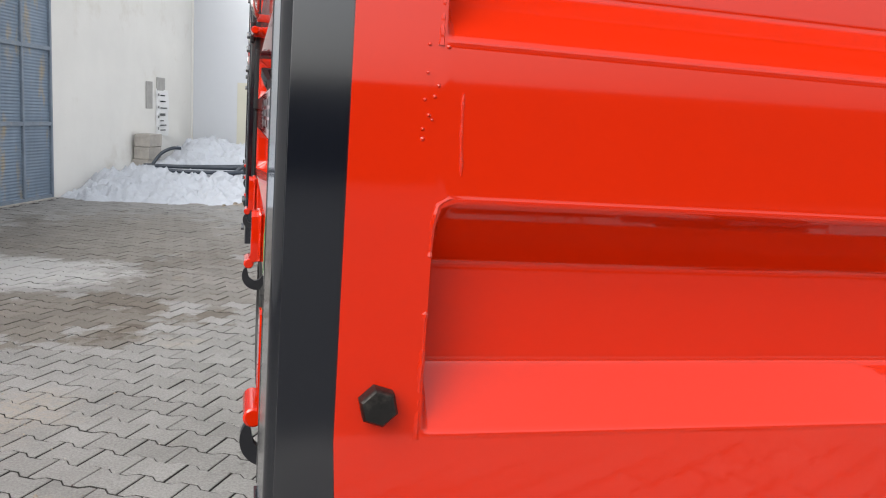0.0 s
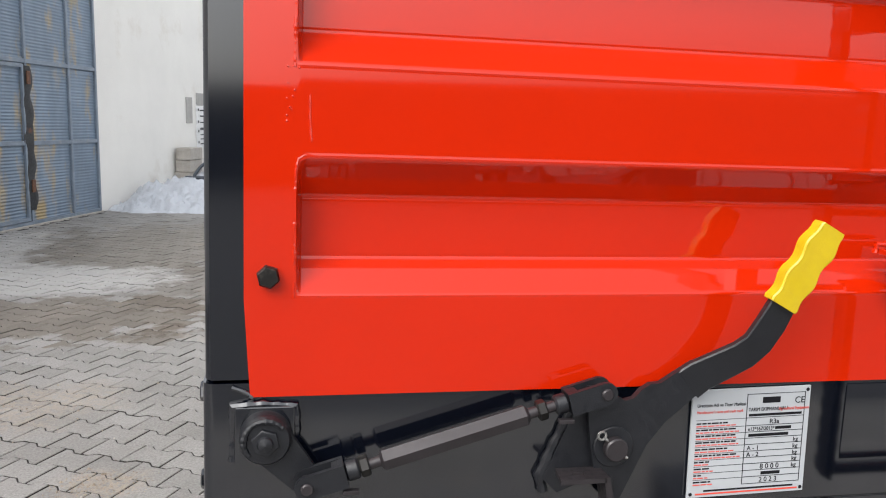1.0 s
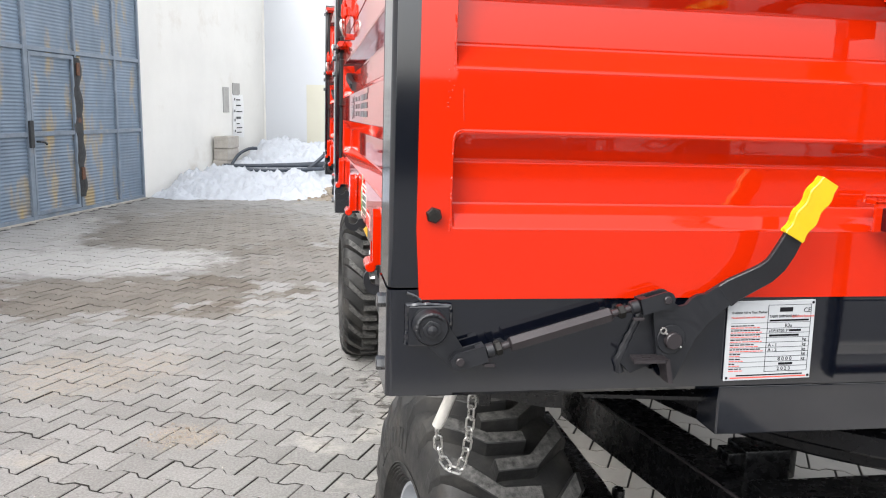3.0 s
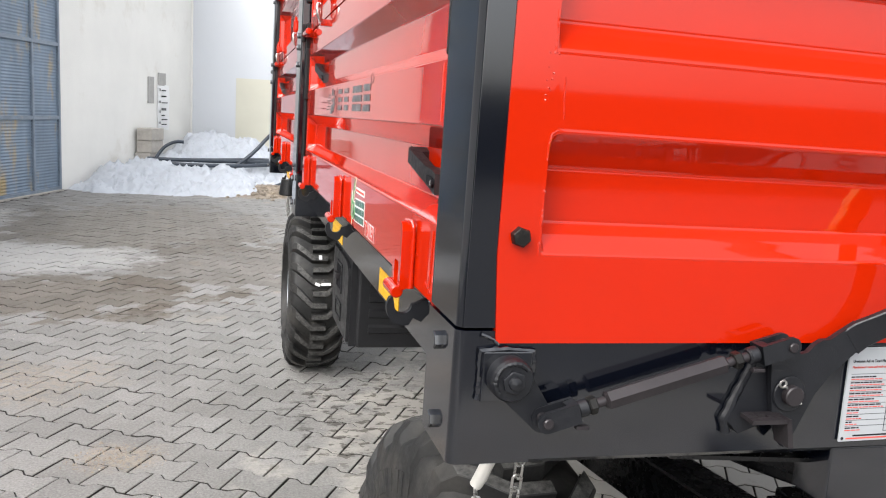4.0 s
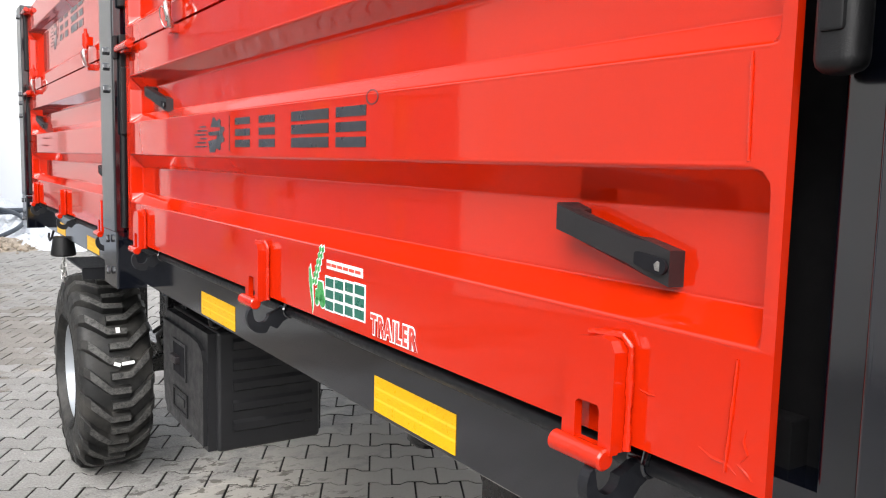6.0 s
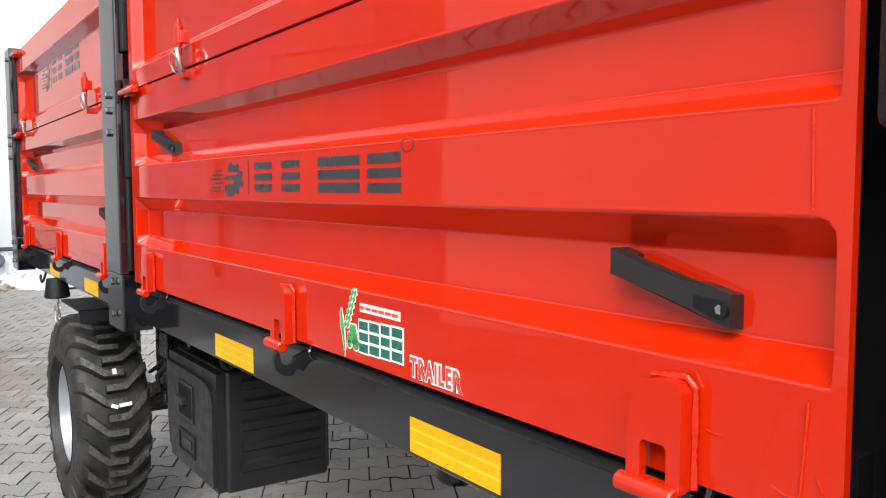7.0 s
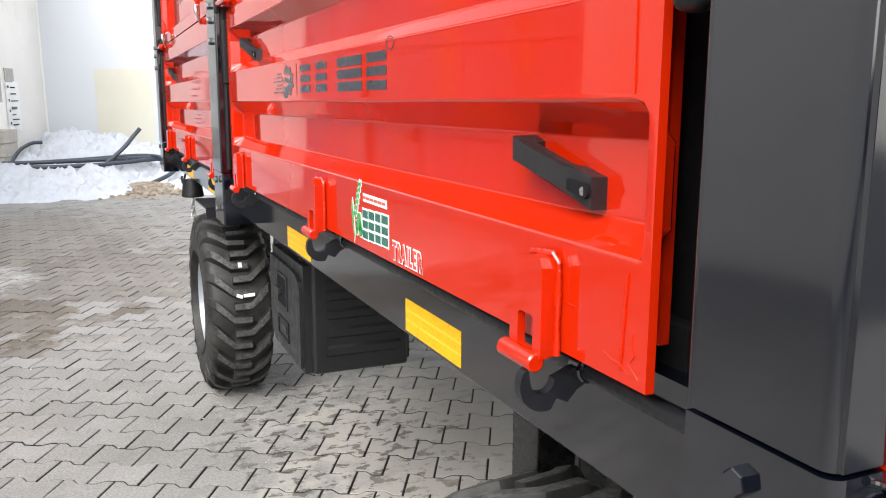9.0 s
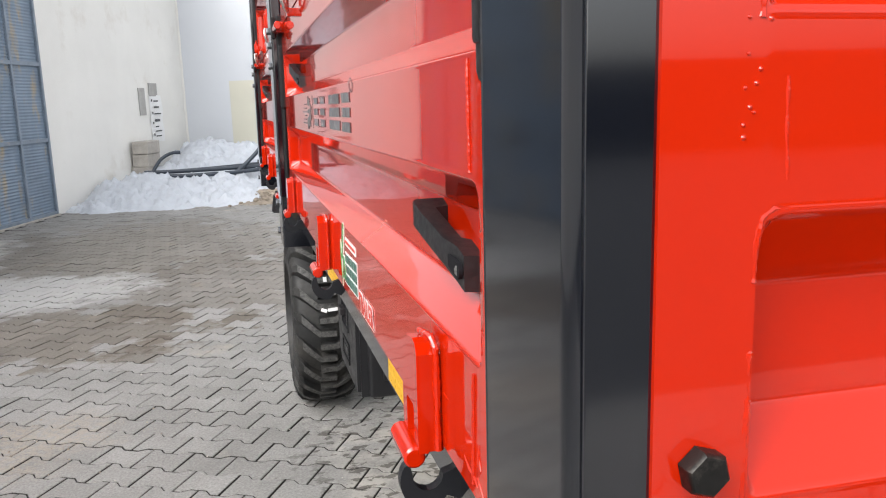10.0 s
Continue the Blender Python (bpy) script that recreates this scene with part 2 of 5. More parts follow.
    drip = ramp(t, place(13, 4, 0.6, (1.0, 1.5, 1)), [(0.545, (0, 0, 0)), (0.575, (1, 1, 1))]).outputs[0]
    _, near = blot(0.55, 3.55, 0.62, 0.95)
    zone = node(t, "ShaderNodeMapRange", **{"From Min": 1.7, "From Max": 2.1, "To Min": 0.9, "To Max": 0.0})
    t.links.new(near, zone.inputs[0])
    spots = blend(t, 1.0, zone.outputs[0], drip, "MULTIPLY")
    col = blend(t, spots, col, (0.30, 0.28, 0.26), "MULTIPLY")
    for w in [(-0.69, 3.2, 0.22, 0.16, 0.45), (-1.38, 4.25, 0.6, 0.45, 0.4), (-0.2, 14.0, 2.2, 0.7, 0.35)]:
        _, value = blot(*w[:4])
        rim = node(t, "ShaderNodeMapRange", **{"From Min": 1.7, "From Max": 2.2, "To Min": w[4], "To Max": 0.0})
        t.links.new(value, rim.inputs[0])
        crumb = blend(t, 1.0, rim.outputs[0], ramp(t, place(26, 6, 0.7), [(0.42, (0, 0, 0)), (0.56, (1, 1, 1))]).outputs[0], "MULTIPLY")
        col = blend(t, crumb, col, (0.34, 0.275, 0.205))
    t.links.new(col, s.inputs["Base Color"])
    s.inputs["Roughness"].default_value = 0.8
    gloss = blend(t, masks[0], (0.8, 0.8, 0.8), (0.45, 0.45, 0.45))
    t.links.new(gloss, s.inputs["Roughness"])
    bumped(t, s, [(grit, 0.5, 0.0015), (place(14, 4, 0.6), 0.6, 0.004)])
    return m


PAVER = paver_material()

# ---- building tools: all lengths in drawing units, turned into metres when a mesh is linked ----
def area_normals(bm, angle):
    """A normal for each face corner: the mean of the neighbouring faces within the angle, weighted by their area, so that flat faces stay flat beside rounded edges."""
    bm.normal_update()
    limit = math.cos(radians(angle))
    area = {f: f.calc_area() for f in bm.faces}
    out = []
    for f in bm.faces:
        n = f.normal
        for v in f.verts:
            total = Vector((0, 0, 0))
            for g in v.link_faces:
                if g.normal.dot(n) > limit:
                    total += g.normal * area[g]
            out.append(total.normalized() if total.length > 1e-14 else n.copy())
    return out


def link(name, bm, mat, parent=None, label="", smooth=False, angle=40):
    bm.transform(Matrix.Scale(U, 4))
    bmesh.ops.recalc_face_normals(bm, faces=bm.faces)
    corners = area_normals(bm, angle) if smooth else None
    me = bpy.data.meshes.new(name)
    bm.to_mesh(me)
    bm.free()
    me.materials.append(mat)
    if smooth:
        me.shade_smooth()
        me.normals_split_custom_set(corners)
    ob = new(name, me)
    if parent:
        ob.parent = parent
    if label:
        tagged(ob, label)
    return ob


def part(name, bm, mat, parent, label="", smooth=True, angle=40):
    return link(name, bm, mat, parent, label, smooth, angle)


def thing(name, label, category, group="", kind="", m=None):
    ob = new(name)
    if m:
        ob.matrix_world = m
    return tagged(ob, label, category, group, kind)


def B():
    return bmesh.new()


def merge(bm, other):
    me = bpy.data.meshes.new("tmp")
    other.to_mesh(me)
    other.free()
    bm.from_mesh(me)
    bpy.data.meshes.remove(me)
    return bm


def box(x0, x1, y0, y1, z0, z1, bevel=0.0, seg=2, bm=None, m=None):
    b = bmesh.new()
    bmesh.ops.create_cube(b, size=1.0)
    for v in b.verts:
        v.co = Vector(((x0 + x1) / 2 + v.co.x * (x1 - x0), (y0 + y1) / 2 + v.co.y * (y1 - y0), (z0 + z1) / 2 + v.co.z * (z1 - z0)))
    if bevel:
        bmesh.ops.bevel(b, geom=list(b.edges), offset=bevel, segments=seg, affect="EDGES", profile=0.5)
    if m:
        b.transform(m)
    return merge(bm, b) if bm is not None else b


def frame_of(way):
    way = Vector(way).normalized()
    side = way.cross(Vector((0, 0, 1)))
    if side.length < 1e-4:
        side = Vector((1, 0, 0))
    side.normalize()
    return way, side, side.cross(way)


def tube(points, radii, seg=16, bm=None, caps=True, closed=False, flat=1.0, turn=0.0):
    """A tube through points; radii: one number or one for each point."""
    b = bmesh.new()
    pts = [Vector(p) for p in points]
    rr = radii if isinstance(radii, (list, tuple)) else [radii] * len(pts)
    rings = []
    for k, p in enumerate(pts):
        if closed:
            way = pts[(k + 1) % len(pts)] - pts[k - 1]
        else:
            way = pts[min(k + 1, len(pts) - 1)] - pts[max(k - 1, 0)]
        _, side, up = frame_of(way)
        if k:
            side = (last - way.normalized() * last.dot(way.normalized())).normalized()
            up = side.cross(way.normalized())
        last = side
        rings.append([b.verts.new(p + side * (rr[k] * math.cos(a + turn)) + up * (rr[k] * flat * math.sin(a + turn))) for a in [2 * math.pi * i / seg for i in range(seg)]])
    n = len(rings)
    for k in range(n if closed else n - 1):
        for i in range(seg):
            b.faces.new((rings[k][i], rings[k][(i + 1) % seg], rings[(k + 1) % n][(i + 1) % seg], rings[(k + 1) % n][i]))
    if caps and not closed:
        b.faces.new(rings[0])
        b.faces.new(rings[-1])
    return merge(bm, b) if bm is not None else b


def rod(p0, p1, r, seg=20, chamfer=0.0, bm=None, turn=0.0):
    p0, p1 = Vector(p0), Vector(p1)
    if not chamfer:
        return tube([p0, p1], r, seg, bm, turn=turn)
    w = (p1 - p0).normalized() * chamfer
    return tube([p0, p0 + w, p1 - w, p1], [r - chamfer, r, r, r - chamfer], seg, bm, turn=turn)


AXES = {"x": (1, 2, 0), "y": (0, 2, 1), "z": (0, 1, 2)}


def plate(points, axis, a, b_, bevel=0.0, seg=2, bm=None):
    """A flat plate: an outline in the two other axes, from a to b along the axis."""
    b = bmesh.new()
    i, j, k = AXES[axis]

    def at(p, h):
        c = [0, 0, 0]
        c[i], c[j], c[k] = p[0], p[1], h
        return b.verts.new(c)

    lo, hi = [at(p, a) for p in points], [at(p, b_) for p in points]
    b.faces.new(lo)
    b.faces.new(hi)
    n = len(points)
    for q in range(n):
        b.faces.new((lo[q], lo[(q + 1) % n], hi[(q + 1) % n], hi[q]))
    if bevel:
        bmesh.ops.bevel(b, geom=[e for e in b.edges if e.calc_face_angle(0) > 0.3], offset=bevel, segments=seg, affect="EDGES", profile=0.5)
    return merge(bm, b) if bm is not None else b


def ring_plate(outer, inner, axis, a, b_, bm=None):
    """A plate with a hole: outlines of equal count."""
    b = bmesh.new()
    i, j, k = AXES[axis]

    def at(p, h):
        c = [0, 0, 0]
        c[i], c[j], c[k] = p[0], p[1], h
        return b.verts.new(c)

    o0, o1, n0, n1 = [[at(p, h) for p in ps] for ps, h in ((outer, a), (outer, b_), (inner, a), (inner, b_))]
    n = len(outer)
    for q in range(n):
        r = (q + 1) % n
        b.faces.new((o0[q], o0[r], n0[r], n0[q]))
        b.faces.new((o1[q], o1[r], n1[r], n1[q]))
        b.faces.new((o0[q], o0[r], o1[r], o1[q]))
        b.faces.new((n0[q], n0[r], n1[r], n1[q]))
    return merge(bm, b) if bm is not None else b


def arc(cx, cy, r, a0, a1, n):
    return [(cx + r * math.cos(radians(a0 + (a1 - a0) * k / n)), cy + r * math.sin(radians(a0 + (a1 - a0) * k / n))) for k in range(n + 1)]


def lathe(profile, axis_at, axis="x", seg=48, bm=None):
    """profile: (radius, place along the axis) pairs; axis_at: the other two coordinates of the axis."""
    b = bmesh.new()
    rings = []
    for r, h in profile:
        ring = []
        for i in range(seg):
            a = 2 * math.pi * i / seg
            p, q = axis_at[0] + r * math.cos(a), axis_at[1] + r * math.sin(a)
            ring.append(b.verts.new((h, p, q) if axis == "x" else (p, h, q) if axis == "y" else (p, q, h)))
        rings.append(ring)
    for k in range(len(rings) - 1):
        for i in range(seg):
            b.faces.new((rings[k][i], rings[k][(i + 1) % seg], rings[k + 1][(i + 1) % seg], rings[k + 1][i]))
    return merge(bm, b) if bm is not None else b


def hex_head(at, way, across, high, bm=None, washer=0.0):
    """A bolt's hexagon head with a chamfered crown, on a surface at `at`, standing out along way."""
    at, way = Vector(at), Vector(way).normalized()
    r = across / math.sqrt(3)
    b = tube([at, at + way * (high * 0.82), at + way * high], [r, r, r * 0.86], 6, turn=0.3)
    if washer:
        rod(at, at + way * (high * 0.18), washer, 24, bm=b)
    return merge(bm, b) if bm is not None else b


def bead(points, r, bm=None, seed=0, seg=8):
    """An uneven weld bead along points."""
    rnd = random.Random(seed)
    fine, radii = [], []
    for p, q in zip(points, points[1:]):
        p, q = Vector(p), Vector(q)
        n = max(3, int((q - p).length / (r * 0.9)))
        for k in range(n):
            fine.append(p.lerp(q, k / n) + Vector([rnd.uniform(-r, r) * 0.06 for _ in range(3)]))
            radii.append(r * (0.95 + 0.12 * math.sin(len(fine) * 1.9) + 0.16 * math.sin(len(fine) * 0.37 + seed)))
    fine.append(Vector(points[-1]))
    radii.append(r * 0.8)
    return tube(fine, radii, seg, bm)


def lettering(words, size, mat, parent, m, name="lettering", label="", thick=0.0004, stretch=1.0, align="LEFT"):
    """Flat letters of Blender's own font as a mesh, standing at m (drawing units), reading along its x, up its y."""
    cu = bpy.data.curves.new("letters", "FONT")
    cu.body, cu.size, cu.extrude, cu.align_x = words, size, thick, align
    tmp = bpy.data.objects.new("letters", cu)
    me = bpy.data.meshes.new_from_object(tmp)
    bpy.data.objects.remove(tmp)
    bpy.data.curves.remove(cu)
    b = bmesh.new()
    b.from_mesh(me)
    bpy.data.meshes.remove(me)
    b.transform(m @ Matrix.Diagonal((stretch, 1, 1, 1)))
    return part(name, b, mat, parent, label, smooth=False)


def smooth_step(x):
    x = max(0.0, min(1.0, x))
    return x * x * (3 - 2 * x)


# ---- the trailer's frame of reference: it leans a little on its springs ----
PIVOT = Vector((0.02, 0.46, 1.31)) * U
LEAN = Matrix.Translation(PIVOT) @ Matrix.Rotation(radians(0.70), 4, "Y") @ Matrix.Rotation(radians(-0.40), 4, "X") @ Matrix.Translation(-PIVOT)
trailer = thing("farm_trailer", "red and black two-axle tipping farm trailer with ribbed drop sides", "trailer", m=LEAN)

# ---- ribbed sheet panels ----
RIBS = [(1.411, 0), (1.4355, 1), (1.510, 1), (1.545, 0), (1.634, 0), (1.660, 1), (1.728, 1), (1.762, 0)]
RIBS_UP = [(1.900, 0), (1.930, 1), (2.115, 1), (2.150, 0)]


def ribbed(s0, s1, z0, z1, ribs, put, depth=0.031, margin=(0.036, 0.036), fold=0.009, end=0.02, cut=0.0, turn=0.0, far_end=None):
    """A pressed sheet: put(s, z, d) places a point d behind the outer face. The recessed bands end in rounded stops; edges are folded back."""
    far = end if far_end is None else far_end
    zs, fs = [z0], [0.0]
    for (za, fa), (zb, fb) in zip(ribs, ribs[1:]):
        if fa != fb:
            edge = ((-0.16, 0.0), (-0.09, -0.016), (-0.04, -0.020), (0.01, 0.002), (0.07, 0.058), (0.30, 0.30), (0.50, 0.50), (0.70, 0.70), (0.93, 0.942), (0.99, 0.998), (1.04, 1.012), (1.09, 1.010), (1.16, 1.0))
            if fa > fb:
                edge = [(1 - f, 1 - g) for f, g in reversed(edge)]
            for f, g in edge:
                zs.append(za + (zb - za) * f)
                fs.append(fa + (fb - fa) * g)
    zs.append(z1)
    fs.append(0.0)
    a, b_ = s0 + margin[0], s1 - margin[1]
    ss, gs = [s0], [0.0]
    for k in range(7):
        ss.append(a + end * k / 6), gs.append(smooth_step(k / 6))
    n = max(4, int((b_ - a) / 0.25))
    for k in range(1, n):
        ss.append(a + end + (b_ - a - end - far) * k / n), gs.append(1.0)
    for k in range(7):
        ss.append(b_ - far + far * k / 6), gs.append(1 - smooth_step(k / 6))
    ss.append(s1), gs.append(0.0)
    b = bmesh.new()
    grid = []
    for z, f in zip(zs, fs):
        row = []
        for k, (s, g) in enumerate(zip(ss, gs)):
            s_ = s + (cut * max(0.0, 1 - (z - z0) / 0.045) if k == 0 else 0)
            if turn and (0 < k < 8 or len(ss) - 9 < k < len(ss) - 1):
                top = [q - z for (q, d), (_, e) in zip(ribs[1:], ribs) if d == 0 and e == 1 and -0.006 <= q - z < turn]
                if top:
                    bow = turn * (1 - math.sqrt(1 - min(1.0, 1 - max(0.0, top[0]) / turn) ** 2))
                    s_ += bow if k < 8 else -bow
            row.append(b.verts.new(put(s_, z, depth * f * g)))
        grid.append(row)
    for i in range(len(zs) - 1):
        for j in range(len(ss) - 1):
            b.faces.new((grid[i][j], grid[i][j + 1], grid[i + 1][j + 1], grid[i + 1][j]))
    rim = grid[0] + [r[-1] for r in grid[1:]] + grid[-1][-2::-1] + [r[0] for r in grid[-2:0:-1]]
    mid = [b.verts.new(Vector(v.co) + (Vector(put(0, 0, 0.004)) - Vector(put(0, 0, 0)))) for v in rim]
    back = [b.verts.new(Vector(v.co) + (Vector(put(0, 0, fold)) - Vector(put(0, 0, 0)))) for v in rim]
    for k in range(len(rim)):
        r = (k + 1) % len(rim)
        b.faces.new((rim[k], rim[r], mid[r], mid[k]))
        b.faces.new((mid[k], mid[r], back[r], back[k]))
    return b


FRONT_Y, SIDE_X = 0.458, 0.044
def front_put(s, z, d): return (s, FRONT_Y + d, z)
def side_put(s, z, d): return (SIDE_X + d, s, z)
def zf(x, z): return z + 0.012 * (x - 0.02)


# ---- front wall of the body ----
headboard = part("headboard", ribbed(0.0565, 2.60, 1.308, 2.24, [(1.412, 0), (1.4445, 1), (1.508, 1), (1.546, 0), (1.636, 0), (1.668, 1), (1.732, 1), (1.770, 0)], front_put, margin=(0.0495, 0.05), cut=0.006, fold=0.012, end=0.006, turn=0.010), RED, trailer, "glossy red ribbed sheet-steel headboard", angle=60)
for k, (z0_, z1_) in enumerate(((1.412, 1.546), (1.636, 1.770))):
    part("weld_bead", bead([(0.1050, 0.4592, z1_ - 0.030), (0.1055, 0.4592, z1_ - 0.012), (0.108, 0.4592, z1_ - 0.001), (0.114, 0.4592, z1_ + 0.003), (0.124, 0.4596, z1_ + 0.003)], 0.0020, seed=3 + k), RED, headboard)
    part("weld_bead", bead([(0.1040, 0.4598, z0_ - 0.004), (0.1042, 0.4598, z0_ + 0.030), (0.1046, 0.4598, z0_ + 0.072)], 0.0024, seed=13 + k), RED, headboard)
rnd = random.Random(12)
part("paint_run", bead([(0.1180, 0.4583, 1.607), (0.1183, 0.4583, 1.585), (0.1200, 0.4583, 1.562)], 0.0010, seed=11), RED, headboard)
for k in range(10):
    x, z = 0.1035 + rnd.uniform(-0.008, 0.006), 1.632 - 0.052 * rnd.random() ** 1.5
    part("paint_drop", tube([(x, 0.4585, z), (x, 0.4574, z), (x, 0.4571, z)], [rnd.uniform(0.0008, 0.0020), 0.0008, 0.0001], 8), RED, headboard)
part("bolt", hex_head((0.0800, 0.4575, 1.4305), (0, -1, 0), 0.0200, 0.010), BOLTSTEEL, headboard, "blackened hexagon bolt")


def section_post(x0, x1, y0, y1, z0, z1, r=0.017, front=True):
    """A hollow-section post with a rounded outer corner."""
    pts = [(x1, y1), (x0, y1)]
    pts += [(x0 + r - r * math.cos(radians(a)), y0 + r - r * math.sin(radians(a))) for a in range(0, 91, 9)]
    pts += [(x1, y0)]
    return plate(pts, "z", z0, z1)


corner_post = part("corner_post", section_post(0.0185, 0.100, 0.463, 0.590, 1.3245, 2.26, 0.012), BLACK, trailer, "satin black steel corner post", angle=40)
part("post_channel", plate([(0.094, 0.584), (0.0785, 0.649), (0.0795, 0.6540), (0.084, 0.6560), (0.128, 0.658), (0.128, 0.584)], "z", 1.30, 2.24), BLACK, trailer, angle=30)
# black box put in the gap in place of its deep shade
part("gap_shade", box(0.126, 0.14, 0.660, 0.80, 1.30, 2.24, 0.002), GAPSHADE, trailer)
part("post_cover", box(0.0240, 0.070, 0.4606, 0.4660, 1.3250, 2.26, 0.0008), BLACK, corner_post)
part("post_edge", rod((0.0222, 0.5892, 1.3245), (0.0222, 0.5892, 2.26), 0.0042, 12), BLACK, corner_post)
part("post_lip", box(0.060, 0.068, 0.584, 0.5935, 1.3245, 2.24, 0.0015), BLACK, corner_post)
corner_foot = part("corner_casting", section_post(0.0165, 0.115, 0.4605, 0.590, 1.1635, 1.3215, 0.012), BLACK, trailer, "black corner bracket of the chassis frame", angle=40)
for z in (1.292, 1.193):
    part("bolt", hex_head((0.0170, 0.531, z), (-1, 0, 0), 0.0190, 0.009), BLACK, corner_foot)
part("weld_bead", bead([(0.045, 0.4605, 1.318), (0.060, 0.4600, 1.312), (0.066, 0.4600, 1.306)], 0.003, seed=8), BLACK, corner_foot)

# front cross beam with its lower flange
beam = part("front_beam", plate([(0.4615, 1.1665), (0.4615, 1.1690), (0.4612, 1.3075), (0.475, 1.314), (0.56, 1.314), (0.56, 1.160), (0.468, 1.160)], "x", 0.078, 2.61), BLACK, trailer, "satin black front chassis cross beam", angle=30)
part("pressed_field", plate([(0.4618, 1.208), (0.4604, 1.222), (0.4600, 1.240), (0.4600, 1.285), (0.4604, 1.300), (0.4618, 1.3065)], "x", 0.735, 2.0), BLACK, beam)
sub = part("centre_member", box(0.54, 2.08, 0.464, 0.53, 1.084, 1.1645, 0.003), BLACK, trailer, "black lower cross member")
part("gusset_plate", plate([(0.345, 1.1625), (0.54, 1.1625), (0.54, 1.104), (0.352, 1.131)], "y", 0.60, 0.606), WETBLACK, trailer)
part("gusset_shelf", plate([(0.345, 0.606), (0.345, 0.53), (0.54, 0.50), (0.54, 0.606)], "z", 1.128, 1.134), WETBLACK, trailer)
part("weld_bead", bead([(0.352, 0.597, 1.160), (0.534, 0.597, 1.160)], 0.0035, seed=12), WETBLACK, trailer)
part("weld_bead", bead([(0.350, 0.598, 1.160), (0.352, 0.596, 1.134)], 0.005, seed=13), WETBLACK, trailer)

# ---- tensioning lever on the front beam ----
lever = part("pivot_plate", box(0.047, 0.107, 0.452, 0.4625, 1.240, 1.300, 0.003), BLACK, trailer)
part("weld_bead", bead([(0.046, 0.4585, 1.243), (0.046, 0.4575, 1.299), (0.076, 0.4570, 1.3015), (0.107, 0.4575, 1.299), (0.108, 0.4585, 1.262)], 0.0045, seed=21), BLACK, lever)
part("shaft_end", tube([(0.078, 0.454, 1.271), (0.078, 0.437, 1.271), (0.078, 0.433, 1.271), (0.078, 0.432, 1.271)], [0.0255, 0.0255, 0.023, 0.001], 32), ARMPAINT, lever)
part("nut", merge(hex_head((0.078, 0.433, 1.271), (0, -1, 0), 0.024, 0.007), tube([(0.078, 0.427, 1.271), (0.078, 0.4225, 1.271), (0.078, 0.4205, 1.271)], [0.0085, 0.0070, 0.001], 14)), ARMPAINT, lever)
part("weld_bead", bead([(0.078 + 0.021 * math.cos(radians(a)), 0.4325, 1.271 + 0.021 * math.sin(radians(a))) for a in range(40, 221, 15)], 0.0035, seed=23), ARMPAINT, lever)


def capsule(p, q, r0, r1, n=10):
    """Outline round two circles."""
    a = math.degrees(math.atan2(q[1] - p[1], q[0] - p[0]))
    return arc(p[0], p[1], r0, a + 90, a + 270, n) + arc(q[0], q[1], r1, a - 90, a + 90, n)


part("crank_arm", plate(capsule((0.078, 1.271), (0.120, 1.222), 0.023, 0.015), "y", 0.441, 0.450, 0.0012), ARMPAINT, lever)


def clevis(name, pin, way, y, length=0.040, wide=0.024):
    """A forked rod end: two cheeks, a neck and a pin."""
    wx, wz = way
    q = (pin[0] + wx * length, pin[1] + wz * length)
    a = math.degrees(math.atan2(wz, wx))
    cheek = arc(pin[0], pin[1], wide / 2, a + 90, a + 270, 8)
    nx, nz = -wz, wx
    cheek += [(q[0] - nx * wide / 2, q[1] - nz * wide / 2), (q[0] + nx * wide / 2, q[1] + nz * wide / 2)]
    b = plate(cheek, "y", y - 0.013, y - 0.0075, 0.0012)
    plate(cheek, "y", y + 0.0075, y + 0.013, 0.0012, bm=b)
    c = 0.9
    blockpts = [(q[0] - wx * 0.012 + nx * wide / 2 * c, q[1] - wz * 0.012 + nz * wide / 2 * c), (q[0] + nx * wide / 2, q[1] + nz * wide / 2), (q[0] - nx * wide / 2, q[1] - nz * wide / 2), (q[0] - wx * 0.012 - nx * wide / 2 * c, q[1] - wz * 0.012 - nz * wide / 2 * c)]
    plate(blockpts, "y", y - 0.0128, y + 0.0128, 0.001, bm=b)
    rod((q[0], y, q[1]), (q[0] + wx * 0.014, y, q[1] + wz * 0.014), 0.0105, 20, 0.002, bm=b)
    ob = part(name, b, ARMPAINT, lever)
    part("clevis_pin", rod((pin[0], y - 0.0165, pin[1]), (pin[0], y + 0.015, pin[1]), 0.0062, 20, 0.0012), RODSTEEL, lever)
    part("cotter_tab", box(q[0] + wx * 0.004 - 0.007, q[0] + wx * 0.004 + 0.009, y - 0.012, y - 0.004, q[1] - 0.020, q[1] - 0.0155, 0.0008), RODSTEEL, lever)
    return ob


P0, P1 = (0.118, 1.2260), (0.423, zf(0.423, 1.3085))
wx, wz = P1[0] - P0[0], P1[1] - P0[1]
ln = math.hypot(wx, wz)
wx, wz = wx / ln, wz / ln
RY = 0.432
def on(s): return (P0[0] + wx * s, RY, P0[1] + wz * s)
clevis("clevis", P0, (wx, wz), RY)
clevis("clevis", P1, (-wx, -wz), RY)
part("threaded_rod", rod(on(0.045), on(0.085), 0.0058, 14), RODSTEEL, lever)
part("threaded_rod", rod(on(ln - 0.085), on(ln - 0.045), 0.0058, 14), RODSTEEL, lever)
part("lock_nut", rod(on(0.0545), on(0.0645), 0.0110, 6, 0.0015), BOLTSTEEL, lever)
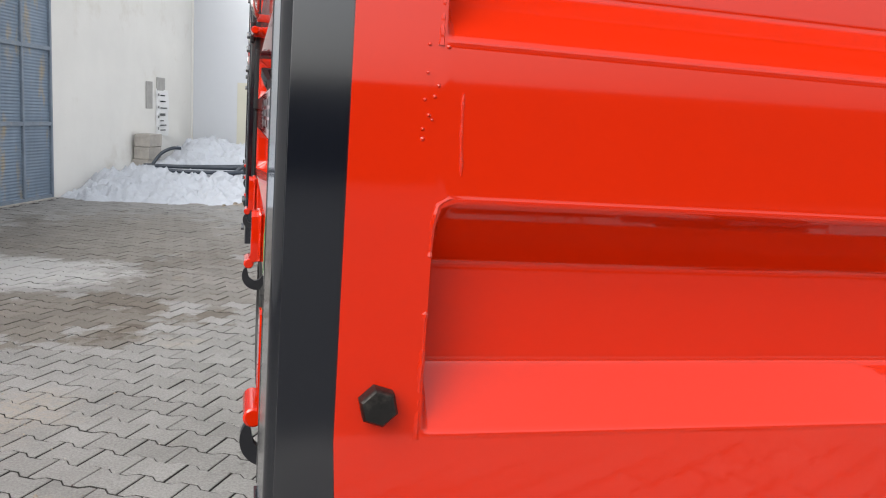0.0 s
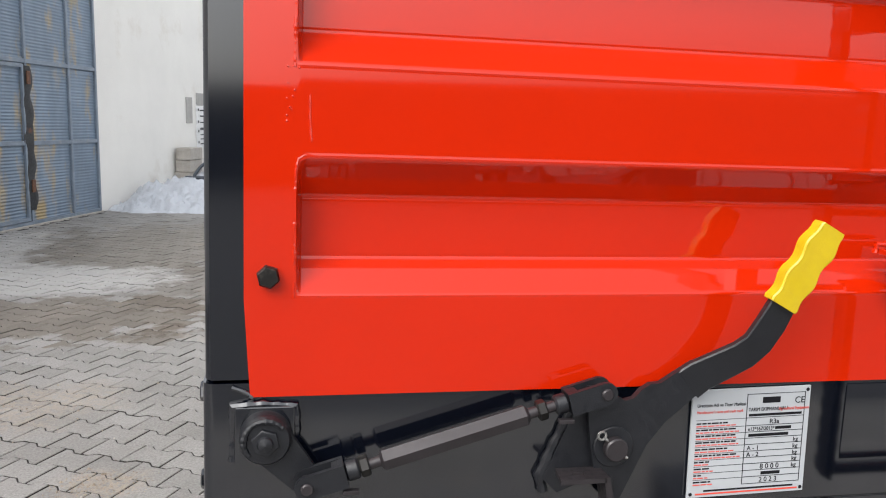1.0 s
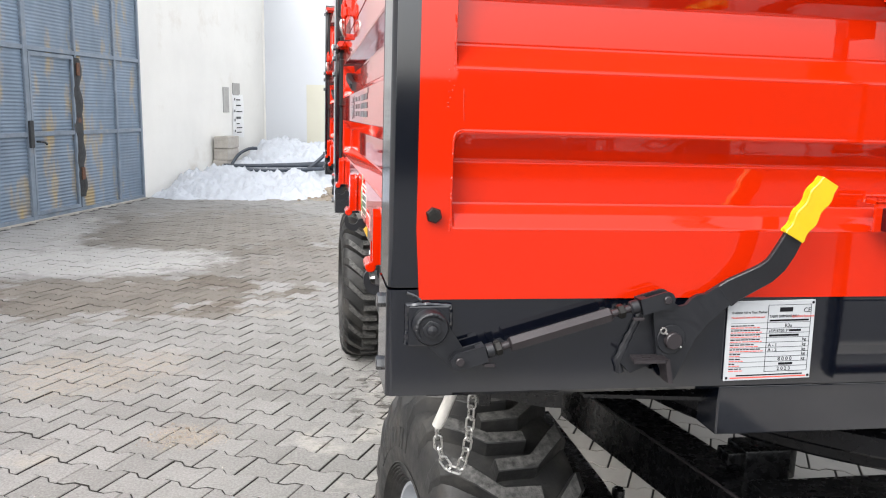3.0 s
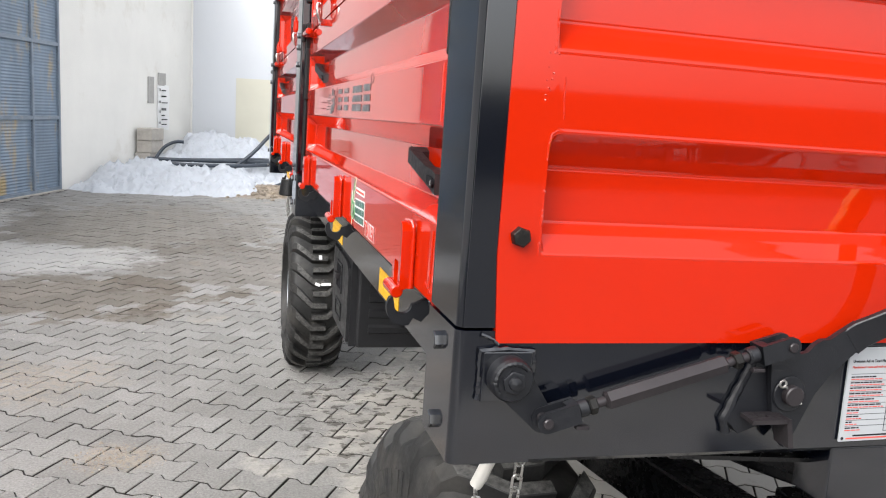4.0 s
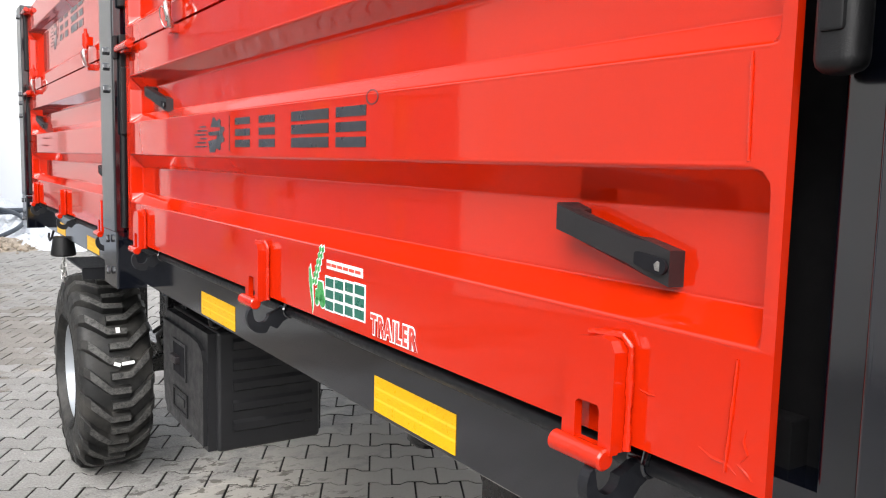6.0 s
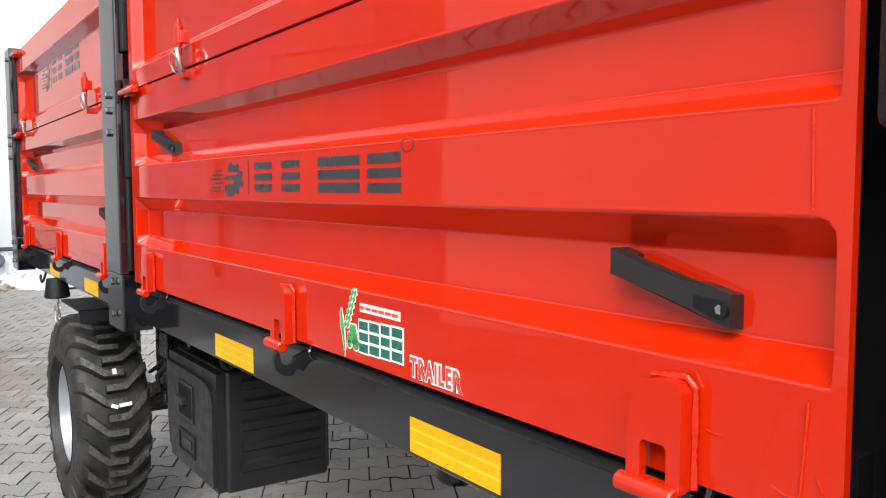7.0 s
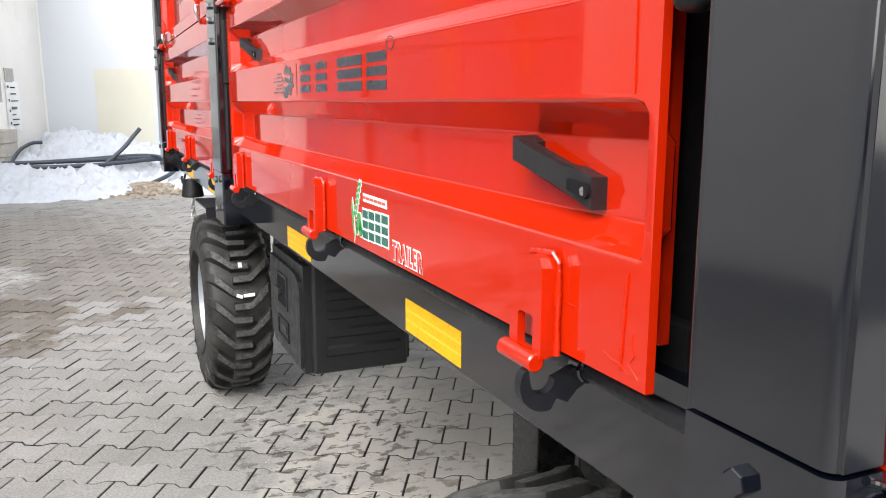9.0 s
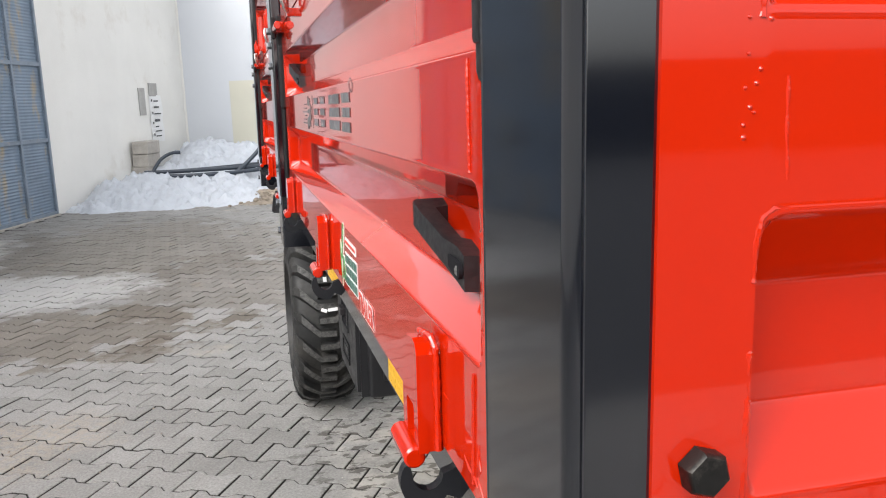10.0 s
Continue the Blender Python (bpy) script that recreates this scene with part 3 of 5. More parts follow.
part("lock_nut", rod(on(ln - 0.0735), on(ln - 0.0635), 0.0110, 6, 0.0015), BOLTSTEEL, lever)
part("turnbuckle", tube([on(0.076), on(0.079), on(ln - 0.0865), on(ln - 0.083)], [0.0075, 0.0115, 0.0115, 0.0075], 6, turn=0.25), RODSTEEL, lever, "grey-brown hexagon turnbuckle bar")

# lever plate, its arm and grip
lp = [(0.408, zf(0.41, 1.312)), (0.430, zf(0.43, 1.313)), (0.442, zf(0.44, 1.300)), (0.452, zf(0.45, 1.294)), (0.462, zf(0.46, 1.296)), (0.470, zf(0.47, 1.305)), (0.480, zf(0.48, 1.311)), (0.492, zf(0.49, 1.312)), (0.506, zf(0.5, 1.321)), (0.528, zf(0.528, 1.334)), (0.552, zf(0.55, 1.309)), (0.538, zf(0.538, 1.300)), (0.500, zf(0.5, 1.268)), (0.480, zf(0.48, 1.243)), (0.452, zf(0.452, 1.182)), (0.444, zf(0.444, 1.174)), (0.438, zf(0.438, 1.180)), (0.424, zf(0.424, 1.208)), (0.418, zf(0.418, 1.236)), (0.414, zf(0.414, 1.262))]
lever_plate = part("lever_plate", plate(lp, "y", 0.4385, 0.4465, 0.0012), ARMPAINT, lever, "black powder-coated lever plate")


def bar_along(pts, wide, thick, bm=None):
    """A flat bar bent along points (x, y, z), broad side to the front."""
    b = bmesh.new()
    rings = []
    P = [Vector(p) for p in pts]
    for k, p in enumerate(P):
        w = (P[min(k + 1, len(P) - 1)] - P[max(k - 1, 0)]).normalized()
        s = Vector((0, -1, 0)).cross(w).normalized()
        o = w.cross(s)
        hw = (wide[k] if isinstance(wide, list) else wide) / 2
        c = 0.0015
        rings.append([b.verts.new(p + s * i + o * j) for i, j in ((-hw + c, -thick / 2), (hw - c, -thick / 2), (hw, -thick / 2 + c), (hw, thick / 2 - c), (hw - c, thick / 2), (-hw + c, thick / 2), (-hw, thick / 2 - c), (-hw, -thick / 2 + c))])
    for a, c_ in zip(rings, rings[1:]):
        for i in range(8):
            b.faces.new((a[i], a[(i + 1) % 8], c_[(i + 1) % 8], c_[i]))
    b.faces.new(rings[0]), b.faces.new(rings[-1])
    return merge(bm, b) if bm is not None else b


lever_arm = part("lever_arm", bar_along([(0.524, 0.4425, zf(0.52, 1.3085)), (0.536, 0.440, zf(0.536, 1.3185)), (0.556, 0.428, zf(0.556, 1.334)), (0.572, 0.418, zf(0.57, 1.347)), (0.583, 0.411, zf(0.58, 1.361)), (0.592, 0.405, zf(0.59, 1.382)), (0.600, 0.400, zf(0.60, 1.405)), (0.606, 0.398, zf(0.6, 1.42))], [0.040, 0.038, 0.035, 0.034, 0.033, 0.033, 0.030, 0.028], 0.009), ARMPAINT, lever, "bent black steel lever arm")
gp = []
for k in range(25):
    f = k / 24
    gp.append((0.5955 + 0.0445 * f, 0.3975 - 0.006 * f, zf(0.6, 1.404 + 0.082 * f)))
part("grip", bar_along(gp, [0.0335 + 0.0038 * math.cos(2 * math.pi * (k / 24 * 2.6 + 0.1)) - (0.004 if k in (0, 24) else 0) for k in range(25)], 0.017), YELLOW, lever, "bright yellow moulded lever grip", angle=25)
part("washer", rod((0.441, 0.4385, zf(0.441, 1.244)), (0.441, 0.4355, zf(0.441, 1.244)), 0.0225, 32, 0.001), ARMPAINT, lever)
part("pivot_pin", rod((0.441, 0.436, zf(0.441, 1.244)), (0.441, 0.4245, zf(0.441, 1.244)), 0.0128, 24, 0.0015), RODSTEEL, lever)
part("split_pin", rod((0.428, 0.431, zf(0.43, 1.257)), (0.455, 0.431, zf(0.45, 1.233)), 0.0018, 8), STEEL, lever)
part("split_pin_eye", tube([(0.425 + 0.0045 * math.cos(a), 0.430, zf(0.425, 1.2595) + 0.0045 * math.sin(a)) for a in [k * math.pi / 5 for k in range(10)]], 0.0014, 6, closed=True), STEEL, lever)
foot = ring_plate([(0.380, 0.443), (0.428, 0.443), (0.426, 0.412), (0.376, 0.412)], [(0.394, 0.431), (0.408, 0.431), (0.406, 0.424), (0.392, 0.424)], "z", zf(0.4, 1.2155), zf(0.4, 1.2205))
plate([(0.423, zf(0.42, 1.2205)), (0.4295, zf(0.43, 1.2205)), (0.4375, zf(0.43, 1.184)), (0.430, zf(0.43, 1.184))], "y", 0.412, 0.440, 0.001, bm=foot)
part("stop_bracket", foot, RODSTEEL, lever, smooth=False)
part("lever_bracket", plate([(0.368, zf(0.37, 1.207)), (0.402, zf(0.4, 1.285)), (0.424, zf(0.42, 1.287)), (0.424, zf(0.42, 1.205)), (0.385, zf(0.385, 1.190))], "y", 0.4495, 0.4625, 0.001), ARMPAINT, lever)
part("weld_bead", bead([(0.372, 0.458, zf(0.37, 1.190)), (0.367, 0.457, zf(0.37, 1.208)), (0.384, 0.457, zf(0.38, 1.250)), (0.400, 0.457, zf(0.4, 1.284))], 0.0060, seed=31), ARMPAINT, lever)

# ---- type plate ----
PT = Matrix.Translation((0.542, 0.4575, 1.1755)) @ Matrix.Rotation(radians(-1.0), 4, "Y")
PW, PH = 0.1455, 0.1262


def plate_box(x0, x1, z0, z1, y, t=0.0006):
    return box(x0, x1, -y - t, -y, z0, z1, m=PT)


type_plate = part("type_plate", box(0, PW, -0.0012, 0.0016, 0, PH, 0.0004, m=PT), PLATE, trailer, "brushed aluminium type plate with printed table", smooth=False)
for x in (0.0665, 0.1385):
    part("table_line", plate_box(x, x + 0.0008, 0.0124, 0.1195, 0.0012, 0.0003), INKSHADE, type_plate, smooth=False)
for z in (0.0124, 0.0208, 0.0285, 0.0365, 0.0440, 0.0515, 0.0595, 0.0670, 0.0742, 0.0818, 0.0910, 0.1187):
    part("table_line", plate_box(0.0665, 0.1393, z, z + 0.0006, 0.0012, 0.0003), INKSHADE, type_plate, smooth=False)
for z in (0.0208, 0.0285, 0.0365, 0.0440, 0.0515, 0.0595, 0.0670, 0.0742, 0.0818, 0.0910):
    part("table_line", plate_box(0.0060, 0.0665, z, z + 0.0004, 0.0012, 0.0003), INKSHADE, type_plate, smooth=False)


def print_bar(mat, x0, x1, z0, z1):
    part("print_bar", plate_box(x0, x1, z0, z1, 0.0012, 0.0003), mat, type_plate, smooth=False)


for k, z in enumerate((0.0135, 0.0215, 0.0292, 0.0372, 0.0447, 0.0522, 0.0602, 0.0677, 0.0749, 0.0825)):
    for ink, zz, high, to, seed in ((INKSHADE, z + 0.0040, 0.0016, 0.056 - 0.012 * (k % 4 == 1) - 0.030 * (k < 4), k), (REDINK, z + 0.0010, 0.0012, 0.060 - 0.006 * (k % 2) - 0.032 * (k < 4), k + 20)):
        rnd, x = random.Random(seed), 0.0065
        while x < to:
            w = rnd.uniform(0.003, 0.009)
            print_bar(ink, x, min(x + w, to + 0.002), zz, zz + high)
            x += w + 0.0012
for x0, x1, z0, z1 in ((0.071, 0.121, 0.0688, 0.0722), (0.104, 0.124, 0.0764, 0.0798), (0.090, 0.114, 0.0228, 0.0265), (0.086, 0.108, 0.1080, 0.1150), (0.070, 0.136, 0.0930, 0.0958), (0.020, 0.132, 0.0066, 0.0086)):
    print_bar(INKSHADE, x0, x1, z0, z1)
print_bar(REDINK, 0.010, 0.138, 0.0030, 0.0048)
def on_plate(x, z): return PT @ Matrix.Translation((x, -0.0016, z)) @ Matrix.Rotation(radians(90), 4, "X")
for words, size, x, z, mat in (("TARIM EKIPMANLARI /", 0.0060, 0.0690, 0.0990, INKSHADE), ("Agricultural Equipment", 0.0050, 0.1065, 0.0990, REDINK), ("R3a", 0.0080, 0.096, 0.0835, INKSHADE), ("CE", 0.0105, 0.1260, 0.1065, INKSHADE), ("e13*167/2013*", 0.0066, 0.0700, 0.0758, INKSHADE), ("A - 1", 0.0075, 0.070, 0.0530, INKSHADE), ("A - 2", 0.0075, 0.070, 0.0453, INKSHADE), ("kg", 0.0072, 0.1275, 0.0610, INKSHADE), ("kg", 0.0072, 0.1275, 0.0530, INKSHADE), ("kg", 0.0072, 0.1275, 0.0453, INKSHADE), ("kg", 0.0072, 0.1275, 0.0380, INKSHADE), ("kg", 0.0072, 0.1275, 0.0300, INKSHADE), ("8 0 0 0", 0.0085, 0.088, 0.0300, INKSHADE), ("2 0 2 3", 0.0080, 0.088, 0.0143, INKSHADE), ("Ureticinin Adi ve Ticari Markasi", 0.0056, 0.006, 0.1065, INKSHADE), ("Manufacturer's name and trade mark", 0.0046, 0.006, 0.0990, REDINK)):
    lettering(words, size, mat, type_plate, on_plate(x, z), "printed_word", thick=0.0002, stretch=0.82 if len(words) > 8 else 1.0)
for x in (0.004, PW - 0.004):
    for z in (0.0045, PH - 0.0045):
        part("rivet", rod(PT @ Vector((x, -0.0012, z)), PT @ Vector((x, -0.0022, z)), 0.0022, 12, 0.0006), INKSHADE, type_plate)

# ---- ladder on the headboard ----
ladder = thing("ladder", "", "")
ladder.parent = trailer
for k, x0 in enumerate((0.7815, 1.135)):
    b = bmesh.new()
    n = 84
    prev = None
    rnd = random.Random(5 + k)
    for i in range(n * 4 + 1):
        z = 1.148 + i * (2.25 - 1.148) / (n * 4)
        w = 0.0007 * (1 if (i // 4) % 2 else -0.2) * (1 if i % 4 else 0.5)
        d = 0.0011 * (1 if (i // 4) % 2 else -0.4)
        taper = 0.003 if i < 2 else 0
        cur = [b.verts.new(c) for c in ((x0 - w + taper, 0.360 - d + taper, z), (x0 + 0.0115 + w - taper, 0.360 - d + taper, z), (x0 + 0.0115 + w - taper, 0.3825, z), (x0 + 0.008, 0.3845, z), (x0 + 0.003, 0.3845, z), (x0 - w + taper, 0.3825, z))]
        if prev:
            for q in range(6):
                b.faces.new((prev[q], prev[(q + 1) % 6], cur[(q + 1) % 6], cur[q]))
        else:
            b.faces.new(cur)
        prev = cur
    b.faces.new(prev)
    part("ladder_stile", b, PLASTIC, ladder, "black serrated anti-slip ladder stile", angle=25)
for z in (1.157, 1.492, 1.82, 2.15):
    part("rung", rod((0.79, 0.37, z), (1.145, 0.37, z), 0.0085, 20), BLACK, ladder)
for z in (1.433, 1.73):
    part("standoff", box(0.764, 0.800, 0.386, 0.434, z - 0.018, z + 0.018, 0.002), BLACK, ladder)
    part("mounting_tab", merge(merge(box(0.752, 0.800, 0.432, 0.437, z - 0.02, z + 0.028, 0.0015), box(0.752, 0.800, 0.432, 0.459, z + 0.022, z + 0.029, 0.0015)), bead([(0.749, 0.4575, z + 0.024), (0.750, 0.457, z + 0.034), (0.797, 0.457, z + 0.034)], 0.0035, seed=41)), RED, ladder, "red welded mounting tab")
part("foot_bracket", merge(box(0.872, 0.931, 0.4445, 0.4505, 1.274, 1.358, 0.005), box(0.866, 0.873, 0.4445, 0.4590, 1.274, 1.358, 0.002)), RED, trailer, "red bolted bracket plate")
part("bolt", hex_head((0.897, 0.4445, 1.292), (0, -1, 0), 0.022, 0.009, washer=0.0), BOLTSTEEL, trailer)
part("weld_bead", bead([(0.868, 0.456, 1.360), (0.930, 0.455, 1.361)], 0.0035, seed=44), RED, trailer)


# ---- drop sides ----
def hinge(y, parent):
    outer = [(y - 0.036, 1.2925), (y + 0.028, 1.2925), (y + 0.028, 1.3300), (y + 0.024, 1.3740), (y + 0.012, 1.3910), (y - 0.020, 1.3960), (y - 0.031, 1.3935), (y - 0.036, 1.3840)]
    inner = [(y - 0.020, 1.2975), (y + 0.011, 1.2975), (y + 0.011, 1.3180), (y + 0.011, 1.3300), (y + 0.007, 1.3335), (y - 0.004, 1.3335), (y - 0.017, 1.3335), (y - 0.020, 1.3300)]
    b = ring_plate(outer, inner, "x", 0.0225, 0.0315)
    box(0.0235, 0.046, y - 0.0352, y - 0.0275, 1.293, 1.342, 0.0012, bm=b)
    plate([(y - 0.0355, 1.340), (y + 0.026, 1.340), (y + 0.0235, 1.3735), (y + 0.0115, 1.3905), (y - 0.020, 1.3955), (y - 0.0305, 1.3930), (y - 0.0355, 1.3835)], "x", 0.0300, 0.046, bm=b)
    ob = part("hinge_bracket", b, RED, parent, smooth=False)
    part("hinge_pin", merge(rod((0.0195, y - 0.034, 1.2885), (0.0195, y + 0.034, 1.2885), 0.0100, 20, 0.002), bead([(0.026, y - 0.032, 1.292), (0.026, y + 0.03, 1.292)], 0.004, seed=int(y * 50))), RED, parent)
    part("weld_bead", bead([(0.040, y - 0.038, 1.296), (0.040, y - 0.038, 1.388), (0.038, y - 0.030, 1.397), (0.036, y + 0.010, 1.394)], 0.0035, seed=int(y * 90)), RED, parent)
    return ob


def hook(y):
    """A claw plate on the locking shaft, gripping the hinge pin from below."""
    out = arc(0.0360, 1.2620, 0.0290, 150, 285, 14)
    tab = [(0.0500, 1.2450), (0.0630, 1.2390), (0.0740, 1.2510), (0.0900, 1.2600), (0.0900, 1.2780), (0.0660, 1.2740), (0.0560, 1.2690)]
    inn = arc(0.0330, 1.2660, 0.0140, 0, -180, 12)
    part("locking_hook", plate(out + tab + inn + [(0.0160, 1.2800)], "y", y - 0.006, y + 0.006), ARMPAINT, trailer, smooth=False)
    part("hook_collar", merge(rod((0.088, y - 0.008, 1.2705), (0.088, y + 0.014, 1.2705), 0.0150, 20, 0.002), bead([(0.074, y - 0.010, 1.2725), (0.078, y - 0.010, 1.284), (0.088, y - 0.010, 1.288)], 0.004, seed=int(y * 31))), BLACK, trailer)


def grip_handle(ya, za, yb, zb, parent):
    """A black plastic bridge handle, slanting, screwed into a recessed band."""
    plan = [(0.0790, ya + 0.008), (0.0520, ya + 0.008), (0.0475, ya + 0.004), (0.0490, ya - 0.020), (0.0560, yb + 0.036), (0.0610, yb + 0.010), (0.0620, yb - 0.009), (0.0790, yb - 0.011), (0.0790, yb + 0.026), (0.0720, yb + 0.034), (0.0660, ya - 0.014), (0.0790, ya - 0.011)]
    b = plate(plan, "z", -0.0122, 0.0122, 0.0022)
    for v in b.verts:
        f = (ya - v.co.y) / (ya - yb)
        v.co.z = v.co.z * (1.0 - 0.10 * smooth_step(f / 0.3) + 0.38 * smooth_step((f - 0.62) / 0.3)) + za + (zb - za) * f
    part("handle", b, GRIP, parent, "black plastic bridge handle", angle=35)
    # a raised black capsule painted as the shade inside the screw slot
    part("slot_shade", plate(capsule((yb + 0.024, zb + 0.0035), (yb - 0.001, zb - 0.001), 0.0062, 0.0074), "x", 0.0575, 0.0612), INKSHADE, parent)
    part("screw", hex_head((0.0612, yb + 0.000, zb - 0.001), (-1, -0.2, 0), 0.009, 0.004), STEEL, parent)


def board_latch(y, parent):
    """A red spring bolt with a zinc shackle and a wire ring at the joint of two boards."""
    part("latch_body", tube([(0.024, y, 1.958), (0.024, y, 1.950), (0.024, y, 1.944), (0.024, y, 1.940), (0.024, y, 1.904), (0.024, y, 1.898), (0.024, y, 1.890)], [0.005, 0.0055, 0.006, 0.0105, 0.0110, 0.009, 0.006], 16), RED, parent)
    part("latch_lug", box(0.024, 0.046, y - 0.012, y + 0.010, 1.902, 1.932, 0.003), RED, parent)
    part("latch_lug", box(0.026, 0.046, y - 0.016, y + 0.012, 1.822, 1.842, 0.003), RED, parent)
    part("shackle", tube([(0.020, y - 0.012, 1.880), (0.014, y - 0.022, 1.884), (0.012, y - 0.030, 1.874), (0.014, y - 0.033, 1.858), (0.020, y - 0.030, 1.843), (0.026, y - 0.018, 1.836)], 0.006, 12), STEEL, parent, "bright zinc shackle")
    part("clip_ring", tube([(0.020 - 0.006 * math.sin(a), y + 0.022 + 0.027 * math.cos(a), 1.860 + 0.023 * math.sin(a)) for a in [k * math.pi / 12 for k in range(24)]], 0.0015, 6, closed=True), STEEL, parent)
    part("latch_eye", rod((0.024, y, 1.892), (0.024, y, 1.848), 0.007, 14, 0.001), STEEL, parent)


def drop_side(y0, y1, hinges):
    lower = part("drop_side", ribbed(y0, y1, 1.300, 1.845, RIBS, side_put, depth=0.035, margin=(0.0115, 0.03), end=0.009, far_end=0.010, turn=0.015), RED, trailer, "lower ribbed red drop-side board", angle=60)
    upper = part("drop_side", ribbed(y0, y1, 1.851, 2.262, RIBS_UP, side_put, depth=0.035, margin=(0.0115, 0.03), end=0.009, far_end=0.010, turn=0.015), RED, trailer, "upper ribbed red drop-side board", angle=60)
    part("inner_tray", box(0.088, 0.100, y0 + 0.040, y1 - 0.022, 1.326, 1.84, 0.002), RED, lower)
    part("inner_tray", box(0.088, 0.100, y0 + 0.040, y1 - 0.022, 1.856, 2.25, 0.002), RED, upper)
    # added black strip that blocks light showing through between board and rail
    part("light_stop", box(0.103, 0.128, y0 + 0.020, y1 - 0.030, 1.245, 1.345, 0.002), GAPSHADE, trailer)
    part("weld_bead", bead([(0.0435, y0 + 0.036, 1.31), (0.0435, y0 + 0.030, 1.40)], 0.0018, seed=int(y0 * 70)), RED, lower)
    part("weld_bead", bead([(0.0435, y0 + 0.032, 1.55), (0.0435, y0 + 0.034, 1.63)], 0.0016, seed=int(y0 * 71)), RED, lower)
    for y in hinges:
        hinge(y, lower)
        hook(y - 0.019)
    grip_handle(y0 + 0.245, 1.493, y0 + 0.127, 1.460, lower)
    grip_handle(y1 - 0.205, 1.712, y1 - 0.355, 1.672, lower)
    for y, z in ((y1 - 0.02, 1.842), (y1 - 0.02, 2.25)):
        part("pivot_stub", rod((0.026, y - 0.13 + 0.02, z), (0.026, y + 0.05, z), 0.0115, 16, 0.002), RED, upper)
        part("stub_plate", box(0.024, 0.046, y - 0.05, y + 0.004, z - 0.016, z + 0.016, 0.004), RED, upper)
    return lower, upper


low1, up1 = drop_side(0.673, 2.793, (0.847, 1.712, 2.612))
low2, up2 = drop_side(3.010, 5.060, (3.125, 3.975, 4.835))
for k, path in enumerate((((0.735, 1.3215), (0.722, 1.3165), (0.708, 1.3160), (0.699, 1.3105)), ((0.692, 1.3480), (0.6945, 1.3380), (0.690, 1.3290), (0.6955, 1.3215)), ((0.6985, 1.3190), (0.690, 1.3140), (0.684, 1.3090)), ((0.800, 1.352), (0.790, 1.3505), (0.783, 1.351)))):
    part("paint_run", tube([(0.0440, y, z) for y, z in path], [0.0006] + [0.0013] * (len(path) - 2) + [0.0005], 8), RED, low1)
board_latch(2.255, up1)
board_latch(3.300, up2)
board_latch(4.700, up2)
part("locking_shaft", rod((0.088, 0.590, 1.2705), (0.088, 5.08, 1.2705), 0.0110, 20), ARMPAINT, trailer, "black locking shaft along the side rail")
# ---- side rail, posts and tape ----
rail = part("side_rail", plate([(0.0975, 1.162), (0.0975, 1.2540), (0.0984, 1.2580), (0.1008, 1.2608), (0.1045, 1.2620), (0.1085, 1.2612), (0.1100, 1.2580), (0.1100, 1.225), (0.130, 1.225), (0.130, 1.300), (0.19, 1.300), (0.19, 1.158), (0.1015, 1.158)], "y", 0.590, 5.10), BLACK, trailer, "satin black chassis side rail", angle=40)
for y in (1.380, 2.262, 3.80, 4.60):
    part("reflector_tape", box(0.0965, 0.0974, y - 0.221 if y < 2 else y - 0.244, y, 1.1670, 1.2215), TAPE, rail, "yellow reflective marking tape", smooth=False)


def side_post(y0, y1, name):
    post = part(name, section_post(0.0130, 0.092, y0, y1, 1.320, 2.29, 0.006), BLACK, trailer, "black steel side post with locking hardware", angle=40)
    part("post_foot", section_post(0.0155, 0.10, y0 - 0.004, y1 + 0.004, 1.150, 1.317, 0.006), BLACK, trailer, angle=40)
    for z in (1.292, 1.196, 1.80, 1.845, 1.735, 2.24):
        part("bolt", hex_head((0.0128, y0 + 0.085, z), (-1, 0, 0), 0.020, 0.010), BLACK, post)
    part("rubber_strip", tube([(0.040, y0 - 0.004, 1.33), (0.040, y0 - 0.006, 1.50), (0.043, y0 - 0.004, 1.80)], 0.009, 10), PLASTIC, post)
    part("lever_handle", merge(box(0.030, 0.054, y0 - 0.026, y0 - 0.002, 1.60, 1.795, 0.006), box(0.030, 0.060, y0 - 0.018, y0 - 0.002, 1.79, 1.885, 0.004)), PLASTIC, post, "black locking lever")
    part("lever_handle", box(0.028, 0.054, y0 - 0.026, y0 - 0.002, 1.96, 2.25, 0.006), PLASTIC, post)
    part("catch", box(0.0135, 0.026, y0 - 0.018, y0 + 0.004, 1.815, 1.880, 0.003), PLASTIC, post)
    return post


side_post(2.828, 3.004, "middle_post")
side_post(5.075, 5.240, "rear_post")
# locking lever between corner post and board
part("lever_handle", merge(box(0.032, 0.060, 0.622, 0.656, 1.608, 2.20, 0.011, 3), box(0.0295, 0.036, 0.630, 0.648, 1.635, 1.72, 0.003)), PLASTIC, trailer, "long black moulded locking lever")
part("rear_wall", box(0.06, 2.58, 5.09, 5.13, 1.30, 2.25, 0.004), RED, trailer)
part("far_side_board", box(2.57, 2.61, 0.60, 5.06, 1.30, 2.25, 0.004), RED, trailer)
part("loading_floor", box(0.08, 2.58, 0.50, 5.08, 1.285, 1.305), BLACK, trailer)
for x in (2.54,):
    part("side_rail", box(x, x + 0.09, 0.56, 5.10, 1.158, 1.30, 0.003), BLACK, trailer)
part("rear_beam", box(0.10, 2.54, 5.02, 5.12, 1.158, 1.30, 0.003), BLACK, trailer)

